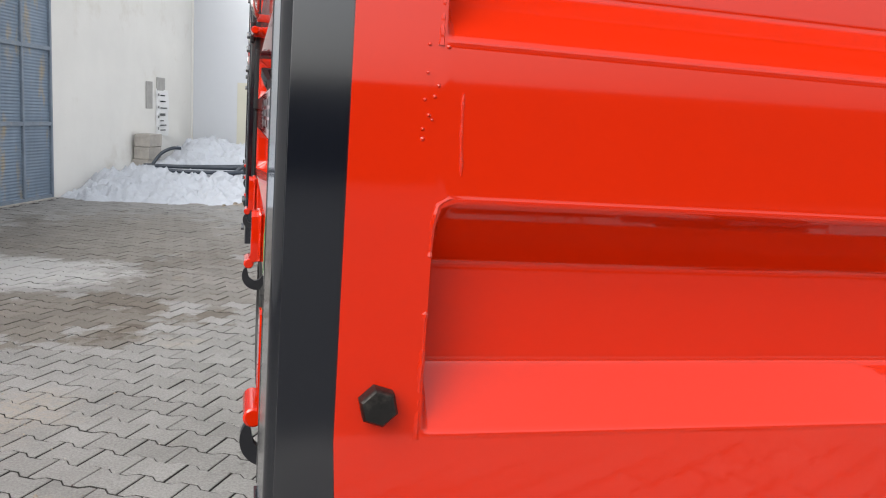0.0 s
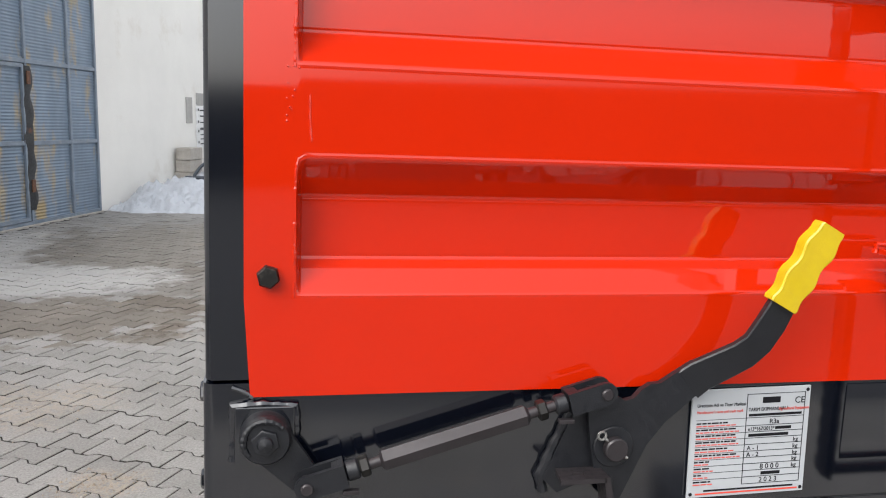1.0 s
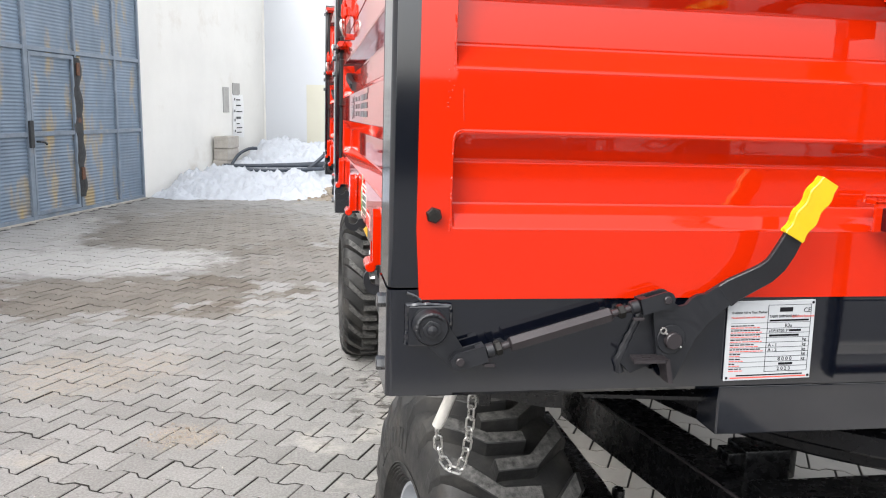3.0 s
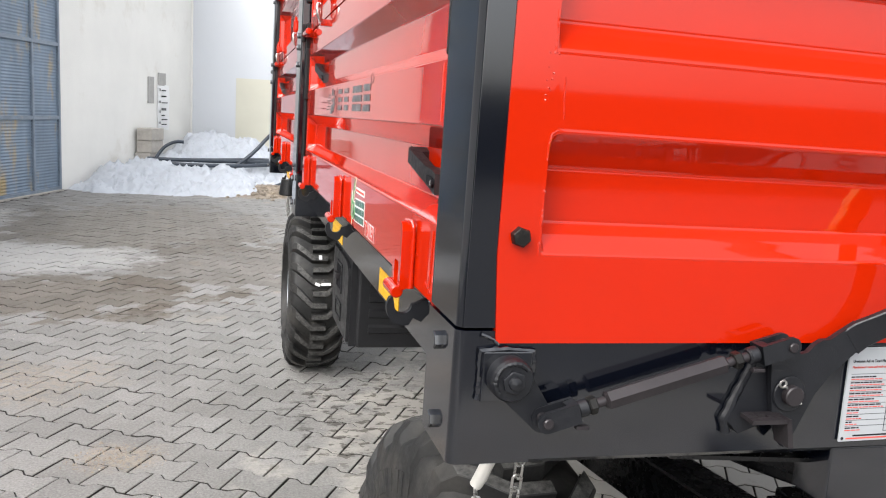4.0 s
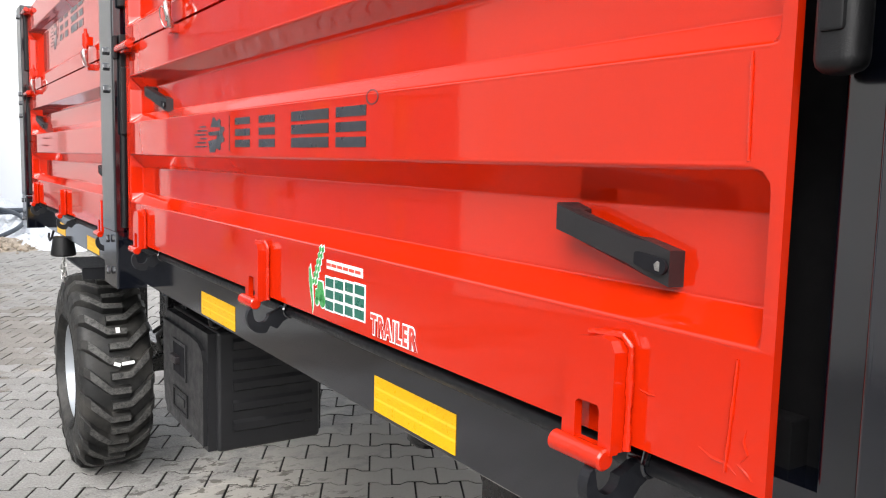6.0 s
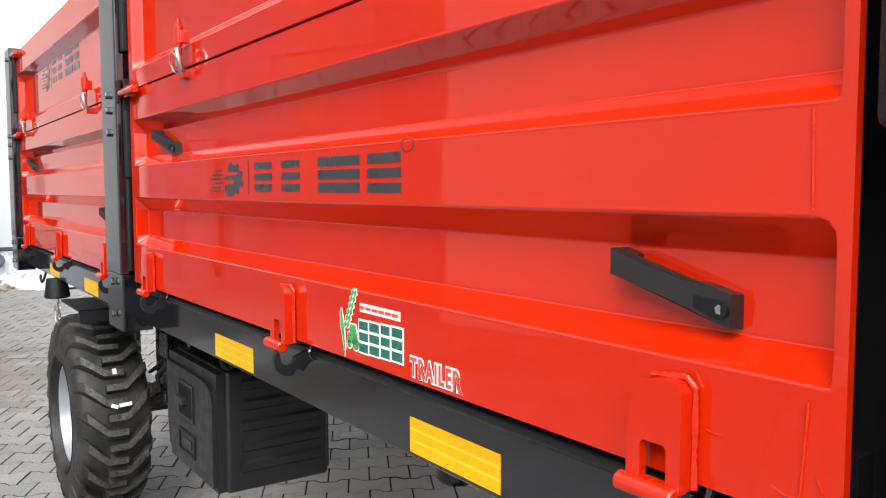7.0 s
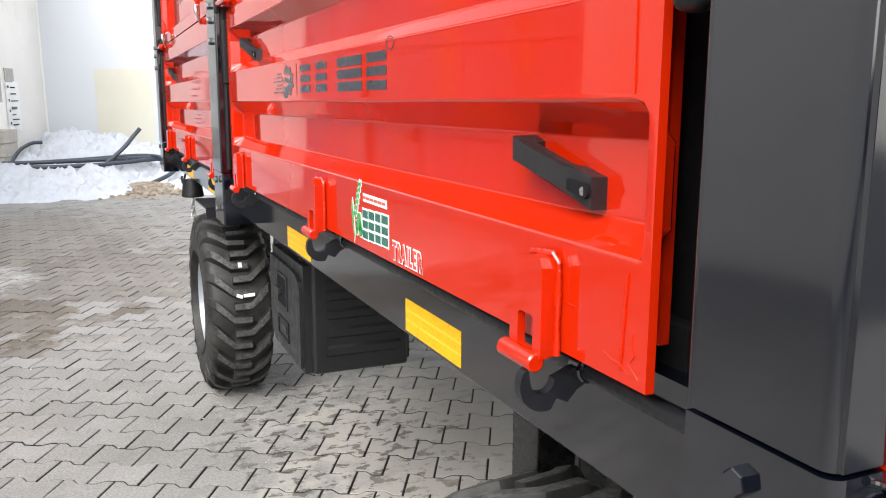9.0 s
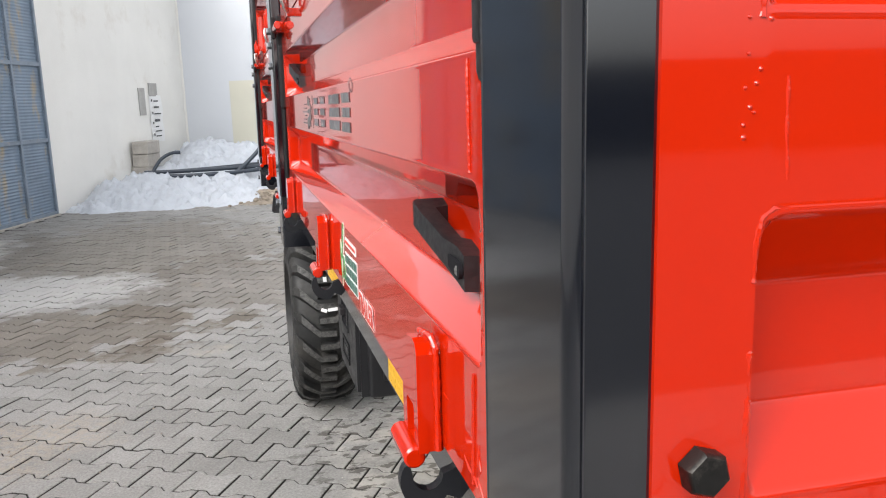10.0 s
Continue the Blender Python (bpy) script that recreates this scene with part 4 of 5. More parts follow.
# ---- decals: brand marks as plain shapes ----
def decal(name, polys, mat, parent, x, label=""):
    for pts in polys:
        ob = part(name, plate(pts, "x", x, x + 0.0006), mat, parent, label, smooth=False)
    return ob


def rect(y0, y1, z0, z1): return [(y0, z0), (y1, z0), (y1, z1), (y0, z1)]


def brand_mark(y_left, z0, h, k, parent, x):
    """A gear-like badge and four plain marks of bars, k times as wide as the first; y falls as one reads on."""
    yy = lambda d: y_left - d * k
    gear = []
    for q in range(22):
        r = 0.62 if q % 4 < 2 else 0.50
        a = radians(100 - q * 9.5)
        gear.append((yy(0.150 + 0.105 * r * math.cos(a)), z0 + h * (0.46 + r * math.sin(a))))
    gear += [(yy(0.118), z0 - 0.16 * h), (yy(0.108), z0 + 0.24 * h), (yy(0.165), z0 + 0.32 * h), (yy(0.165), z0 + 0.44 * h), (yy(0.112), z0 + 0.44 * h), (yy(0.104), z0 + 0.56 * h), (yy(0.185), z0 + 0.60 * h), (yy(0.185), z0 + 0.72 * h), (yy(0.125), z0 + 0.74 * h)]
    polys = [gear]
    for q in range(6):
        polys.append(rect(yy(0.100 - 0.008 * (q % 2)), yy(0.010 + 0.020 * (q % 3)), z0 + h * (0.03 + 0.145 * q), z0 + h * (0.075 + 0.145 * q)))
    polys.append(rect(yy(0.2435), yy(0.2415), z0 - 0.10 * h, z0 + h * 1.08))
    # each mark of the word: three level bars of its weight
    for a, b_, bars in ((0.276, 0.390, ((0.02, 0.24, 0.72), (0.39, 0.22, 0.72), (0.76, 0.22, 0.72))), (0.404, 0.528, ((0.02, 0.24, 0.62), (0.39, 0.22, 0.62), (0.76, 0.22, 0.62))), (0.553, 0.695, ((0.0, 0.27, 1.0), (0.37, 0.26, 1.0), (0.73, 0.27, 1.0))), (0.720, 0.815, ((0.0, 0.25, 1.0), (0.38, 0.24, 1.0), (0.75, 0.25, 1.0)))):
        for z, t, w in bars:
            polys.append(rect(yy(a), yy(a + (b_ - a) * w), z0 + h * z, z0 + h * (z + t)))
    decal("brand_decal", polys, DECAL, parent, x, "dark grey brand mark of plain bars and a badge")
    ring = ring_plate([(yy(0.832 + 0.0170 * math.cos(t)), z0 + h * (1.16 + 0.18 * math.sin(t))) for t in [q * math.pi / 12 for q in range(24)]], [(yy(0.832 + 0.0150 * math.cos(t)), z0 + h * (1.16 + 0.155 * math.sin(t))) for t in [q * math.pi / 12 for q in range(24)]], "x", x, x + 0.0006)
    part("brand_decal", ring, DECAL, parent, smooth=False)


brand_mark(2.131, 1.562, 0.0575, 1.0, low1, SIDE_X - 0.0010)
brand_mark(4.529, 2.022, 0.1050, 1.062, up2, SIDE_X + 0.0340)

# tractor maker's sticker with a wheat ear, and the word below it
DX = SIDE_X - 0.0008


def dilate(pts, d):
    c = Vector((sum(p[0] for p in pts) / len(pts), sum(p[1] for p in pts) / len(pts)))
    out = []
    n = len(pts)
    for k in range(n):
        p, a, b_ = Vector(pts[k]), Vector(pts[k - 1]), Vector(pts[(k + 1) % n])
        e1, e2 = (p - a).normalized(), (b_ - p).normalized()
        n1, n2 = Vector((e1.y, -e1.x)), Vector((e2.y, -e2.x))
        area = sum(pts[i][0] * pts[(i + 1) % n][1] - pts[(i + 1) % n][0] * pts[i][1] for i in range(n))
        m_ = (n1 + n2)
        m_ = m_.normalized() if m_.length > 1e-6 else n1
        out.append(tuple(p + m_ * d * (1 if area > 0 else -1)))
    return out


grains = []
for k in range(6):
    cy, cz = 1.4835 - 0.0050 * k, 1.349 + 0.0105 * k
    for side in (-1, 1):
        a = radians(62 if side > 0 else 118)
        d1, d2 = Vector((-math.cos(a) * 0.4 * side - 0.25, 0.9)).normalized(), None
        p = Vector((cy - side * 0.0045, cz))
        w = Vector((-d1.y, d1.x)) * 0.0042
        grains.append([tuple(p), tuple(p + d1 * 0.006 + w), tuple(p + d1 * 0.013), tuple(p + d1 * 0.006 - w)])
stalk = [(1.4980, 1.378), (1.5020, 1.372), (1.5015, 1.352), (1.4960, 1.334), (1.4900, 1.318), (1.4885, 1.303), (1.4862, 1.318), (1.4885, 1.334), (1.4905, 1.352)]
tractor = [(1.4770, 1.327), (1.4770, 1.342), (1.4700, 1.344), (1.4680, 1.357), (1.4520, 1.357), (1.4460, 1.340), (1.4440, 1.327)]
wheels = [arc(1.4515, 1.328, 0.0105, 0, 330, 11), arc(1.4720, 1.325, 0.0065, 0, 330, 11)]
marks = []
for y0_, y1_ in ((1.4400, 1.4130), (1.4080, 1.3800), (1.3740, 1.3490), (1.3430, 1.3140)):
    for z0_, z1_ in ((1.3185, 1.3315), (1.3360, 1.3485), (1.3530, 1.3660)):
        marks.append(rect(y1_, y0_, z0_ + (1.44 - y0_) * 0.03, z1_ + (1.44 - y0_) * 0.03))
web = [rect(1.320, 1.438, 1.3800, 1.3935)]
white = [dilate(p, 0.0022) for p in grains + [stalk, tractor] + wheels] + [rect(y1_ - 0.003, y0_ + 0.003, 1.3155 + (1.44 - y0_) * 0.03, 1.3690 + (1.44 - y0_) * 0.03) for y0_, y1_ in ((1.4400, 1.4130), (1.4080, 1.3800), (1.3740, 1.3490), (1.3430, 1.3140))] + web
decal("sticker_edge", white, WHITE, low1, DX, "white-edged green maker's sticker")
decal("wheat_grain", grains + [stalk], LEAF, low1, DX - 0.0006)
decal("tractor_sign", [tractor] + wheels, LEAF, low1, DX - 0.0007)
decal("name_bar", marks, GREEN, low1, DX - 0.0006)
decal("web_bar", [rect(1.326 + 0.0195 * k, 1.342 + 0.0195 * k, 1.3845, 1.3890) for k in range(6)], REDINK, low1, DX - 0.0006)
WT = Matrix.Translation((DX - 0.0004, 1.292, 1.3095)) @ Matrix(((0, 0, -1, 0), (-1, 0, 0, 0), (0, 1, 0, 0), (0, 0, 0, 1)))


def outlined_word(words, size, m, stretch):
    cu = bpy.data.curves.new("letters", "FONT")
    cu.body, cu.size, cu.extrude, cu.offset = words, size, 0.0002, 0.0024
    cu.space_character = 1.24
    for mat, lift, off in ((WHITE, 0.0, 0.0034), (REDINK, 0.0007, 0.0010)):
        cu.offset = off
        tmp = bpy.data.objects.new("letters", cu)
        me = bpy.data.meshes.new_from_object(tmp)
        bpy.data.objects.remove(tmp)
        b = bmesh.new()
        b.from_mesh(me)
        bpy.data.meshes.remove(me)
        b.transform(m @ Matrix.Translation((0, 0, lift)) @ Matrix.Diagonal((stretch, 1, 1, 1)))
        part("word_sticker", b, mat, low1, smooth=False)
    bpy.data.curves.remove(cu)


outlined_word("TRAILER", 0.036, WT, 0.74)


# ---- wheels ----
def wheel(at, yaw, parent, name, R=0.475, width=0.322, outer=-1):
    """A wide flotation tyre with chevron lugs on a silver disc rim, about its hub; the axle runs along x, outer says which way the dish faces."""
    h = width / 2
    hub = thing(name, "", "")
    hub.parent = parent
    hub.matrix_basis = Matrix.Translation(Vector(at) * U) @ Matrix.Rotation(radians(yaw + (180 if outer > 0 else 0)), 4, "Z")
    base = R - 0.034
    prof = [(0.226, -h * 0.70), (0.232, -h * 0.80), (0.258, -h * 0.93), (0.285, -h * 0.99), (0.315, -h * 1.02), (0.345, -h * 1.0), (0.385, -h * 0.97), (0.415, -h * 0.91), (base - 0.014, -h * 0.80), (base - 0.003, -h * 0.55), (base, 0)]
    prof += [(r, -s) for r, s in prof[-2::-1]]
    part("tyre", lathe(prof, (0, 0), "x", 80), RUBBER, hub, "black chevron-tread flotation tyre")
    for s in (-1, 1):
        band = []
        for r, w in ((0.236, 0.84), (0.243, 0.875), (0.250, 0.905), (0.257, 0.935), (0.264, 0.955), (0.271, 0.97), (0.278, 0.98)):
            band += [(r, s * h * (w - 0.02)), (r + 0.002, s * h * (w + 0.030)), (r + 0.005, s * h * (w + 0.020))]
        part("sidewall_ring", lathe(band, (0, 0), "x", 60), RUBBER, hub)
        rnd = random.Random(int(9 + s))
        for k in range(9):
            a0 = 0.6 + 2.0 * (k // 9) + 0.105 * k
            t0, t1 = a0, a0 + rnd.uniform(0.05, 0.08)
            q = [(0.318, t0), (0.318, t1), (0.366, t1), (0.366, t0)]
            b = B()
            lo = [b.verts.new((s * h * 0.985, r * math.cos(t), r * math.sin(t))) for r, t in q]
            hi = [b.verts.new((s * h * (1.030 if r < 0.34 else 1.003), r * math.cos(t), r * math.sin(t))) for r, t in q]
            b.faces.new(hi)
            for i in range(4):
                b.faces.new((lo[i], lo[(i + 1) % 4], hi[(i + 1) % 4], hi[i]))
            part("sidewall_mark", b, RUBBER, hub, smooth=False)
    n = 22
    for side in (-1, 1):
        b = bmesh.new()
        for k in range(n):
            a0 = 2 * math.pi * (k + (0.5 if side > 0 else 0)) / n
            # a lug from past the centre line, bending off to the shoulder and down the side
            path = [(side * -0.040, 0.0, R - 0.001), (side * 0.036, -0.004, R), (side * 0.046, -0.012, R), (side * 0.092, -0.105, R - 0.003), (side * h * 0.79, -0.180, R - 0.012), (side * h * 0.93, -0.215, R - 0.040), (side * h * 1.0, -0.240, R - 0.085)]
            rings = []
            for q, (sx, da, r) in enumerate(path):
                half = (0.033, 0.035, 0.040, 0.047, 0.050, 0.048, 0.030)[q]
                low = base - 0.016 if q < 4 else r - 0.036
                wide = 0.014 if q < 5 else 0.008
                ring = []
                for dd, rr in ((-half - wide, low), (-half, r - 0.002), (-half + 0.005, r), (half - 0.005, r), (half, r - 0.002), (half + wide, low)):
                    a = a0 + da + dd
                    ring.append(b.verts.new((sx, rr * math.cos(a), rr * math.sin(a))))
                rings.append(ring)
            for p, q_ in zip(rings, rings[1:]):
                for i in range(5):
                    f = b.faces.new((p[i], p[i + 1], q_[i + 1], q_[i]))
                    f.material_index = 0 if i == 2 and q_ is not rings[-1] and q_ is not rings[-2] else 1
            for r_ in (rings[0], rings[-1]):
                b.faces.new(r_).material_index = 1
        tread = part("tread", b, LUG, hub, smooth=False)
        tread.data.materials.append(RUBBER)
    x0 = -h
    part("rim", lathe([(0.228, x0 + 0.045), (0.234, x0 + 0.038), (0.232, x0 + 0.030), (0.224, x0 + 0.030), (0.217, x0 + 0.046), (0.205, x0 + 0.070), (0.198, x0 + 0.105), (0.190, x0 + 0.113), (0.150, x0 + 0.100), (0.110, x0 + 0.092), (0.085, x0 + 0.094), (0.080, x0 + 0.104), (0.0, x0 + 0.106)], (0, 0), "x", 64), RIM, hub, "silver steel disc rim")
    part("hub_cap", lathe([(0.062, x0 + 0.108), (0.061, x0 + 0.060), (0.054, x0 + 0.050), (0.044, x0 + 0.050), (0.042, x0 + 0.066), (0.0, x0 + 0.068)], (0, 0), "x", 32), STEEL, hub, "grey steel hub ring")
    for k in range(6):
        a = 2 * math.pi * k / 6
        part("wheel_nut", hex_head((x0 + 0.094, 0.098 * math.cos(a), 0.098 * math.sin(a)), (-1, 0, 0), 0.026, 0.018), STEEL, hub)
    part("back_rim", lathe([(0.228, h - 0.045), (0.232, h - 0.037), (0.215, h - 0.05), (0.200, h - 0.11), (0.05, h - 0.13)], (0, 0), "x", 48), RIM, hub)
    return hub


rear_wheel = wheel((0.268, 4.521, 0.4985), 0.0, trailer, "rear_wheel")
front_wheel = wheel((0.295, 1.108, 0.4755), 6.5, trailer, "front_wheel")
wheel((2.372, 4.521, 0.5240), 0.0, trailer, "rear_wheel", outer=1)
wheel((2.372, 1.350, 0.5020), 6.5, trailer, "front_wheel", outer=1)


def tread_label(at, w, h_, parent, tilt, roll=0):
    """A paper label stuck between the lugs; at is measured from the hub."""
    m = Matrix.Translation(at) @ Matrix.Rotation(radians(tilt), 4, "X") @ Matrix.Rotation(radians(roll), 4, "Y")
    part("tyre_label", box(-w / 2, w / 2, -0.0008, 0.0008, -h_ / 2, h_ / 2, m=m), WHITE, parent, "white paper tyre label", smooth=False)


tread_label((0.002, -0.243, 0.380), 0.026, 0.030, front_wheel, -57)
tread_label((0.000, -0.402, 0.262), 0.018, 0.026, rear_wheel, -33)
tread_label((0.030, -0.464, 0.122), 0.054, 0.016, rear_wheel, -14, -4)
tread_label((-0.016, -0.464, 0.120), 0.030, 0.016, rear_wheel, -14, 22)

# ---- running gear ----
for x in (0.60, 1.95):
    part("chassis_rail", box(x, x + 0.09, 1.25, 5.0, 1.00, 1.15, 0.006), WETBLACK, trailer)
for y in (1.75, 2.9, 4.2):
    part("cross_member", box(0.60, 2.04, y, y + 0.07, 1.06, 1.156, 0.005), WETBLACK, trailer)
for y in (1.12, 4.521):
    part("axle", box(0.35, 2.30, y - 0.035, y + 0.035, 0.455, 0.525, 0.006), WETBLACK, trailer)
    part("brake_drum", rod((0.36, y, 0.49), (0.47, y, 0.49), 0.16, 32, 0.01), WETBLACK, trailer)
    for x in (0.535, 2.10):
        leaf = B()
        for k in range(5):
            L = 0.36 - 0.06 * k
            tube([(x, y - L, 0.60 - 0.016 * k + 0.06 * (L / 0.36) ** 2), (x, y - L / 2, 0.60 - 0.016 * k + 0.015), (x, y, 0.60 - 0.016 * k), (x, y + L / 2, 0.60 - 0.016 * k + 0.015), (x, y + L, 0.60 - 0.016 * k + 0.06 * (L / 0.36) ** 2)], 0.036, 4, leaf, flat=0.22, turn=math.pi / 4)
        part("leaf_spring", leaf, WETBLACK, trailer, smooth=False)
        for s in ((0.36,) if y < 2 else (-0.36, 0.36)):
            part("spring_hanger", box(x - 0.035, x + 0.035, y + s - 0.025, y + s + 0.025, 0.64, 0.90 if y < 2 else 1.01, 0.005), WETBLACK, trailer)
# steering turntable, its frame and the drawbar
part("turntable_ring", lathe([(0.685, 1.008), (0.748, 1.008), (0.753, 1.013), (0.753, 1.045), (0.743, 1.05), (0.685, 1.05)], (1.32, 1.12), "z", 96), GREASED, trailer, "black greasy steering turntable ring")
part("turntable_ring", lathe([(0.600, 0.962), (0.678, 0.962), (0.684, 0.968), (0.684, 0.990), (0.600, 0.990)], (1.32, 1.12), "z", 96), GREASED, trailer)
part("bogie_frame", box(0.52, 2.12, 1.40, 1.47, 0.86, 0.985, 0.006), WETBLACK, trailer)
part("spring_post", box(0.305, 0.385, 1.290, 1.385, 0.72, 1.05, 0.006), WETBLACK, trailer)
part("rail_bracket", box(0.300, 0.40, 0.86, 1.400, 1.075, 1.157, 0.005), WETBLACK, trailer)
part("bracket_web", plate([(0.165, 1.158), (0.398, 1.158), (0.398, 1.009), (0.358, 1.0125), (0.280, 1.031), (0.194, 1.042), (0.165, 1.060)], "y", 0.80, 0.812, 0.002), WETBLACK, trailer)
for side in (1, -1):
    def across(x): return 1.32 + (x - 1.32) * side
    p, q = Vector((across(0.613), 1.45, 0.852)), Vector((across(0.907), -0.35, 0.846))
    b = bmesh.new()
    ends = [[b.verts.new(c + Vector((dx * side, 0, dz))) for dx, dz in ((0, -0.004), (0.004, 0), (0.111, 0), (0.115, -0.004), (0.115, -0.110), (0, -0.110))] for c in (p, q)]
    for i in range(6):
        b.faces.new((ends[0][i], ends[0][(i + 1) % 6], ends[1][(i + 1) % 6], ends[1][i]))
    b.faces.new(ends[0]), b.faces.new(ends[1])
    part("drawbar_beam", b, WETBLACK, trailer, "black drawbar beam with wet grit", smooth=False)
    part("weld_bead", bead([p, q], 0.0035, seed=60), RODSTEEL, trailer)
part("steering_crossbar", box(0.775, 1.865, 0.620, 0.745, 0.775, 0.868, 0.006), WETBLACK, trailer, "black cross member of the steering frame")
part("steering_stop", merge(box(0.800, 0.905, 0.800, 0.880, 0.80, 0.903, 0.006), box(0.770, 0.830, 0.815, 0.865, 0.865, 0.893, 0.004)), WETBLACK, trailer)
part("steering_stop", rod((0.845, 0.835, 0.90), (0.845, 0.835, 0.917), 0.016, 6, 0.002), WETBLACK, trailer)
part("brake_hose", tube([(0.93, 0.86, 0.82), (0.98, 0.93, 0.90), (1.06, 0.98, 0.925), (1.14, 0.99, 0.90), (1.19, 0.98, 0.82)], 0.021, 10), PLASTIC, trailer)
part("bogie_arm", plate([(0.98, 0.60), (1.06, 0.64), (1.20, 0.655), (1.70, 0.66), (1.70, 0.57), (1.15, 0.56), (1.02, 0.55)], "x", 0.575, 0.655, 0.004), WETBLACK, trailer)
part("rail_stub", tube([(0.29, 1.53, 1.16), (0.29, 1.53, 1.045), (0.29, 1.53, 1.035)], [0.038, 0.038, 0.030], 16), WETBLACK, trailer)
part("spring_plate", box(0.56, 0.75, 1.14, 1.30, 0.520, 0.545, 0.004), WETBLACK, trailer)
for x, y in ((0.70, 1.21), (0.595, 1.24)):
    part("u_bolt", rod((x, y, 0.45), (x, y, 0.632), 0.017, 14, 0.004), WETBLACK, trailer)
part("air_tank", rod((1.15, 1.9, 0.95), (1.6, 1.9, 0.95), 0.11, 28, 0.03), WETBLACK, trailer)

# bracket with the safety chain under the front beam
part("chain_bracket", box(0.20, 0.222, 0.66, 0.70, 1.07, 1.162, 0.003), WETBLACK, trailer)
part("chain_bracket", box(0.285, 0.36, 0.62, 0.66, 1.10, 1.162, 0.004), WETBLACK, trailer)
part("chain_sleeve", tube([(0.168, 0.690, 1.158), (0.158, 0.692, 1.085), (0.141, 0.702, 1.033), (0.135, 0.706, 1.018)], [0.0095, 0.0098, 0.0105, 0.0095], 16), PALE, trailer, "pale plastic hose over the chain")


def chain(points, parent, size=0.0135, r=0.0022):
    """Links set edge to edge along points, each turned a quarter from the last."""
    pts = [Vector(p) for p in points]
    dist, walk_ = 0.0, []
    for a, b_ in zip(pts, pts[1:]):
        walk_.append((dist, a, b_))
        dist += (b_ - a).length
    pitch = size * 1.55
    k = 0
    s = pitch / 2
    while s < dist:
        for d0, a, b_ in walk_:
            L = (b_ - a).length
            if d0 <= s <= d0 + L:
                c, w = a.lerp(b_, (s - d0) / L), (b_ - a).normalized()
        side = w.cross(Vector((0, 1, 0))).normalized()
        n_ = side if k % 2 else (Vector((0, 1, 0)) * 0.9 + side * 0.45).normalized()
        loop = [c + w * (size * (math.cos(t_) * 0.45 + (0.55 if math.cos(t_) > 0 else -0.55))) + n_ * (size * 0.52 * math.sin(t_)) for t_ in [2 * math.pi * (i + 0.5) / 12 for i in range(12)]]
        part("chain_link", tube(loop, r, 7, closed=True), STEEL, parent)
        s += pitch
        k += 1


safety = thing("safety_chain", "", "")
safety.parent = trailer
catenary = [(0.135, 0.706, 1.018), (0.138, 0.706, 0.985), (0.147, 0.705, 0.955), (0.159, 0.703, 0.938), (0.171, 0.700, 0.935), (0.181, 0.697, 0.948), (0.187, 0.69, 0.975), (0.190, 0.685, 1.01), (0.192, 0.680, 1.06), (0.195, 0.680, 1.155)]
chain(catenary, safety)

# ---- tool box ----
tool_box = thing("tool_box", "", "")
tool_box.parent = trailer
TX0, TX1, TY0, TY1, TZ0, TZ1 = 0.222, 0.580, 2.632, 3.13, 0.668, 1.035
part("box_body", box(TX0 + 0.028, TX1, TY0, TY1, TZ0, TZ1, 0.014, 3), BOXPLASTIC, tool_box, "black moulded plastic tool box")
lid = part("box_lid", plate([(TY0 + 0.012, TZ0 + 0.006), (TY1 - 0.02, TZ0 + 0.006), (TY1 - 0.02, TZ1 - 0.006), (TY0 + 0.012, TZ1 - 0.006)], "x", TX0 + 0.004, TX0 + 0.034, 0.011, 3), BOXPLASTIC, tool_box)
part("lid_field", plate([(2.652, 0.690), (3.045, 0.690), (3.085, 0.720), (3.100, 0.790), (3.100, 1.000), (2.800, 0.998), (2.705, 0.992), (2.668, 0.975), (2.652, 0.940)], "x", TX0 - 0.008, TX0 + 0.006, 0.006, 2), BOXPLASTIC, lid)
# a proud black field stands for the shaded hollow around the latch
part("well_shade", box(TX0 - 0.0095, TX0 + 0.002, 2.828, 2.960, 0.850, 0.952, 0.0012), INKSHADE, lid)
part("latch_frame", ring_plate([(2.820, 0.842), (2.968, 0.842), (2.968, 0.960), (2.820, 0.960)], [(2.830, 0.852), (2.958, 0.852), (2.958, 0.950), (2.830, 0.950)], "x", TX0 - 0.0125, TX0 - 0.006), BOXPLASTIC, lid, smooth=False)
part("latch_tongue", box(TX0 - 0.026, TX0 - 0.006, 2.892, 2.960, 0.886, 0.912, 0.005), RODSTEEL, lid, "grey latch tongue")
part("badge", ring_plate([(2.812, 0.730), (2.972, 0.730), (2.972, 0.802), (2.812, 0.802)], [(2.820, 0.738), (2.964, 0.738), (2.964, 0.794), (2.820, 0.794)], "x", TX0 - 0.0120, TX0 - 0.006), PLASTIC, lid, smooth=False)
part("badge_mark", box(TX0 - 0.0110, TX0 - 0.006, 2.845, 2.930, 0.754, 0.780, 0.001), BOXPLASTIC, lid)
for k in range(5):
    z = TZ0 + 0.055 + k * 0.062
    part("box_rib", plate([(TY0 + 0.004, z), (TY0 - 0.007, z + 0.008), (TY0 - 0.007, z + 0.030), (TY0 + 0.004, z + 0.046)], "x", TX0 + 0.075, TX1 - 0.03), BOXPLASTIC, tool_box, smooth=False)
part("box_rim", box(TX1 - 0.03, TX1 + 0.012, TY0 + 0.02, TY1, TZ0 + 0.015, TZ1, 0.006), BOXPLASTIC, tool_box)
for y in (2.70, 3.02):
    part("box_strap", box(0.27, 0.55, y, y + 0.04, TZ1 - 0.002, 1.165, 0.003), WETBLACK, tool_box)
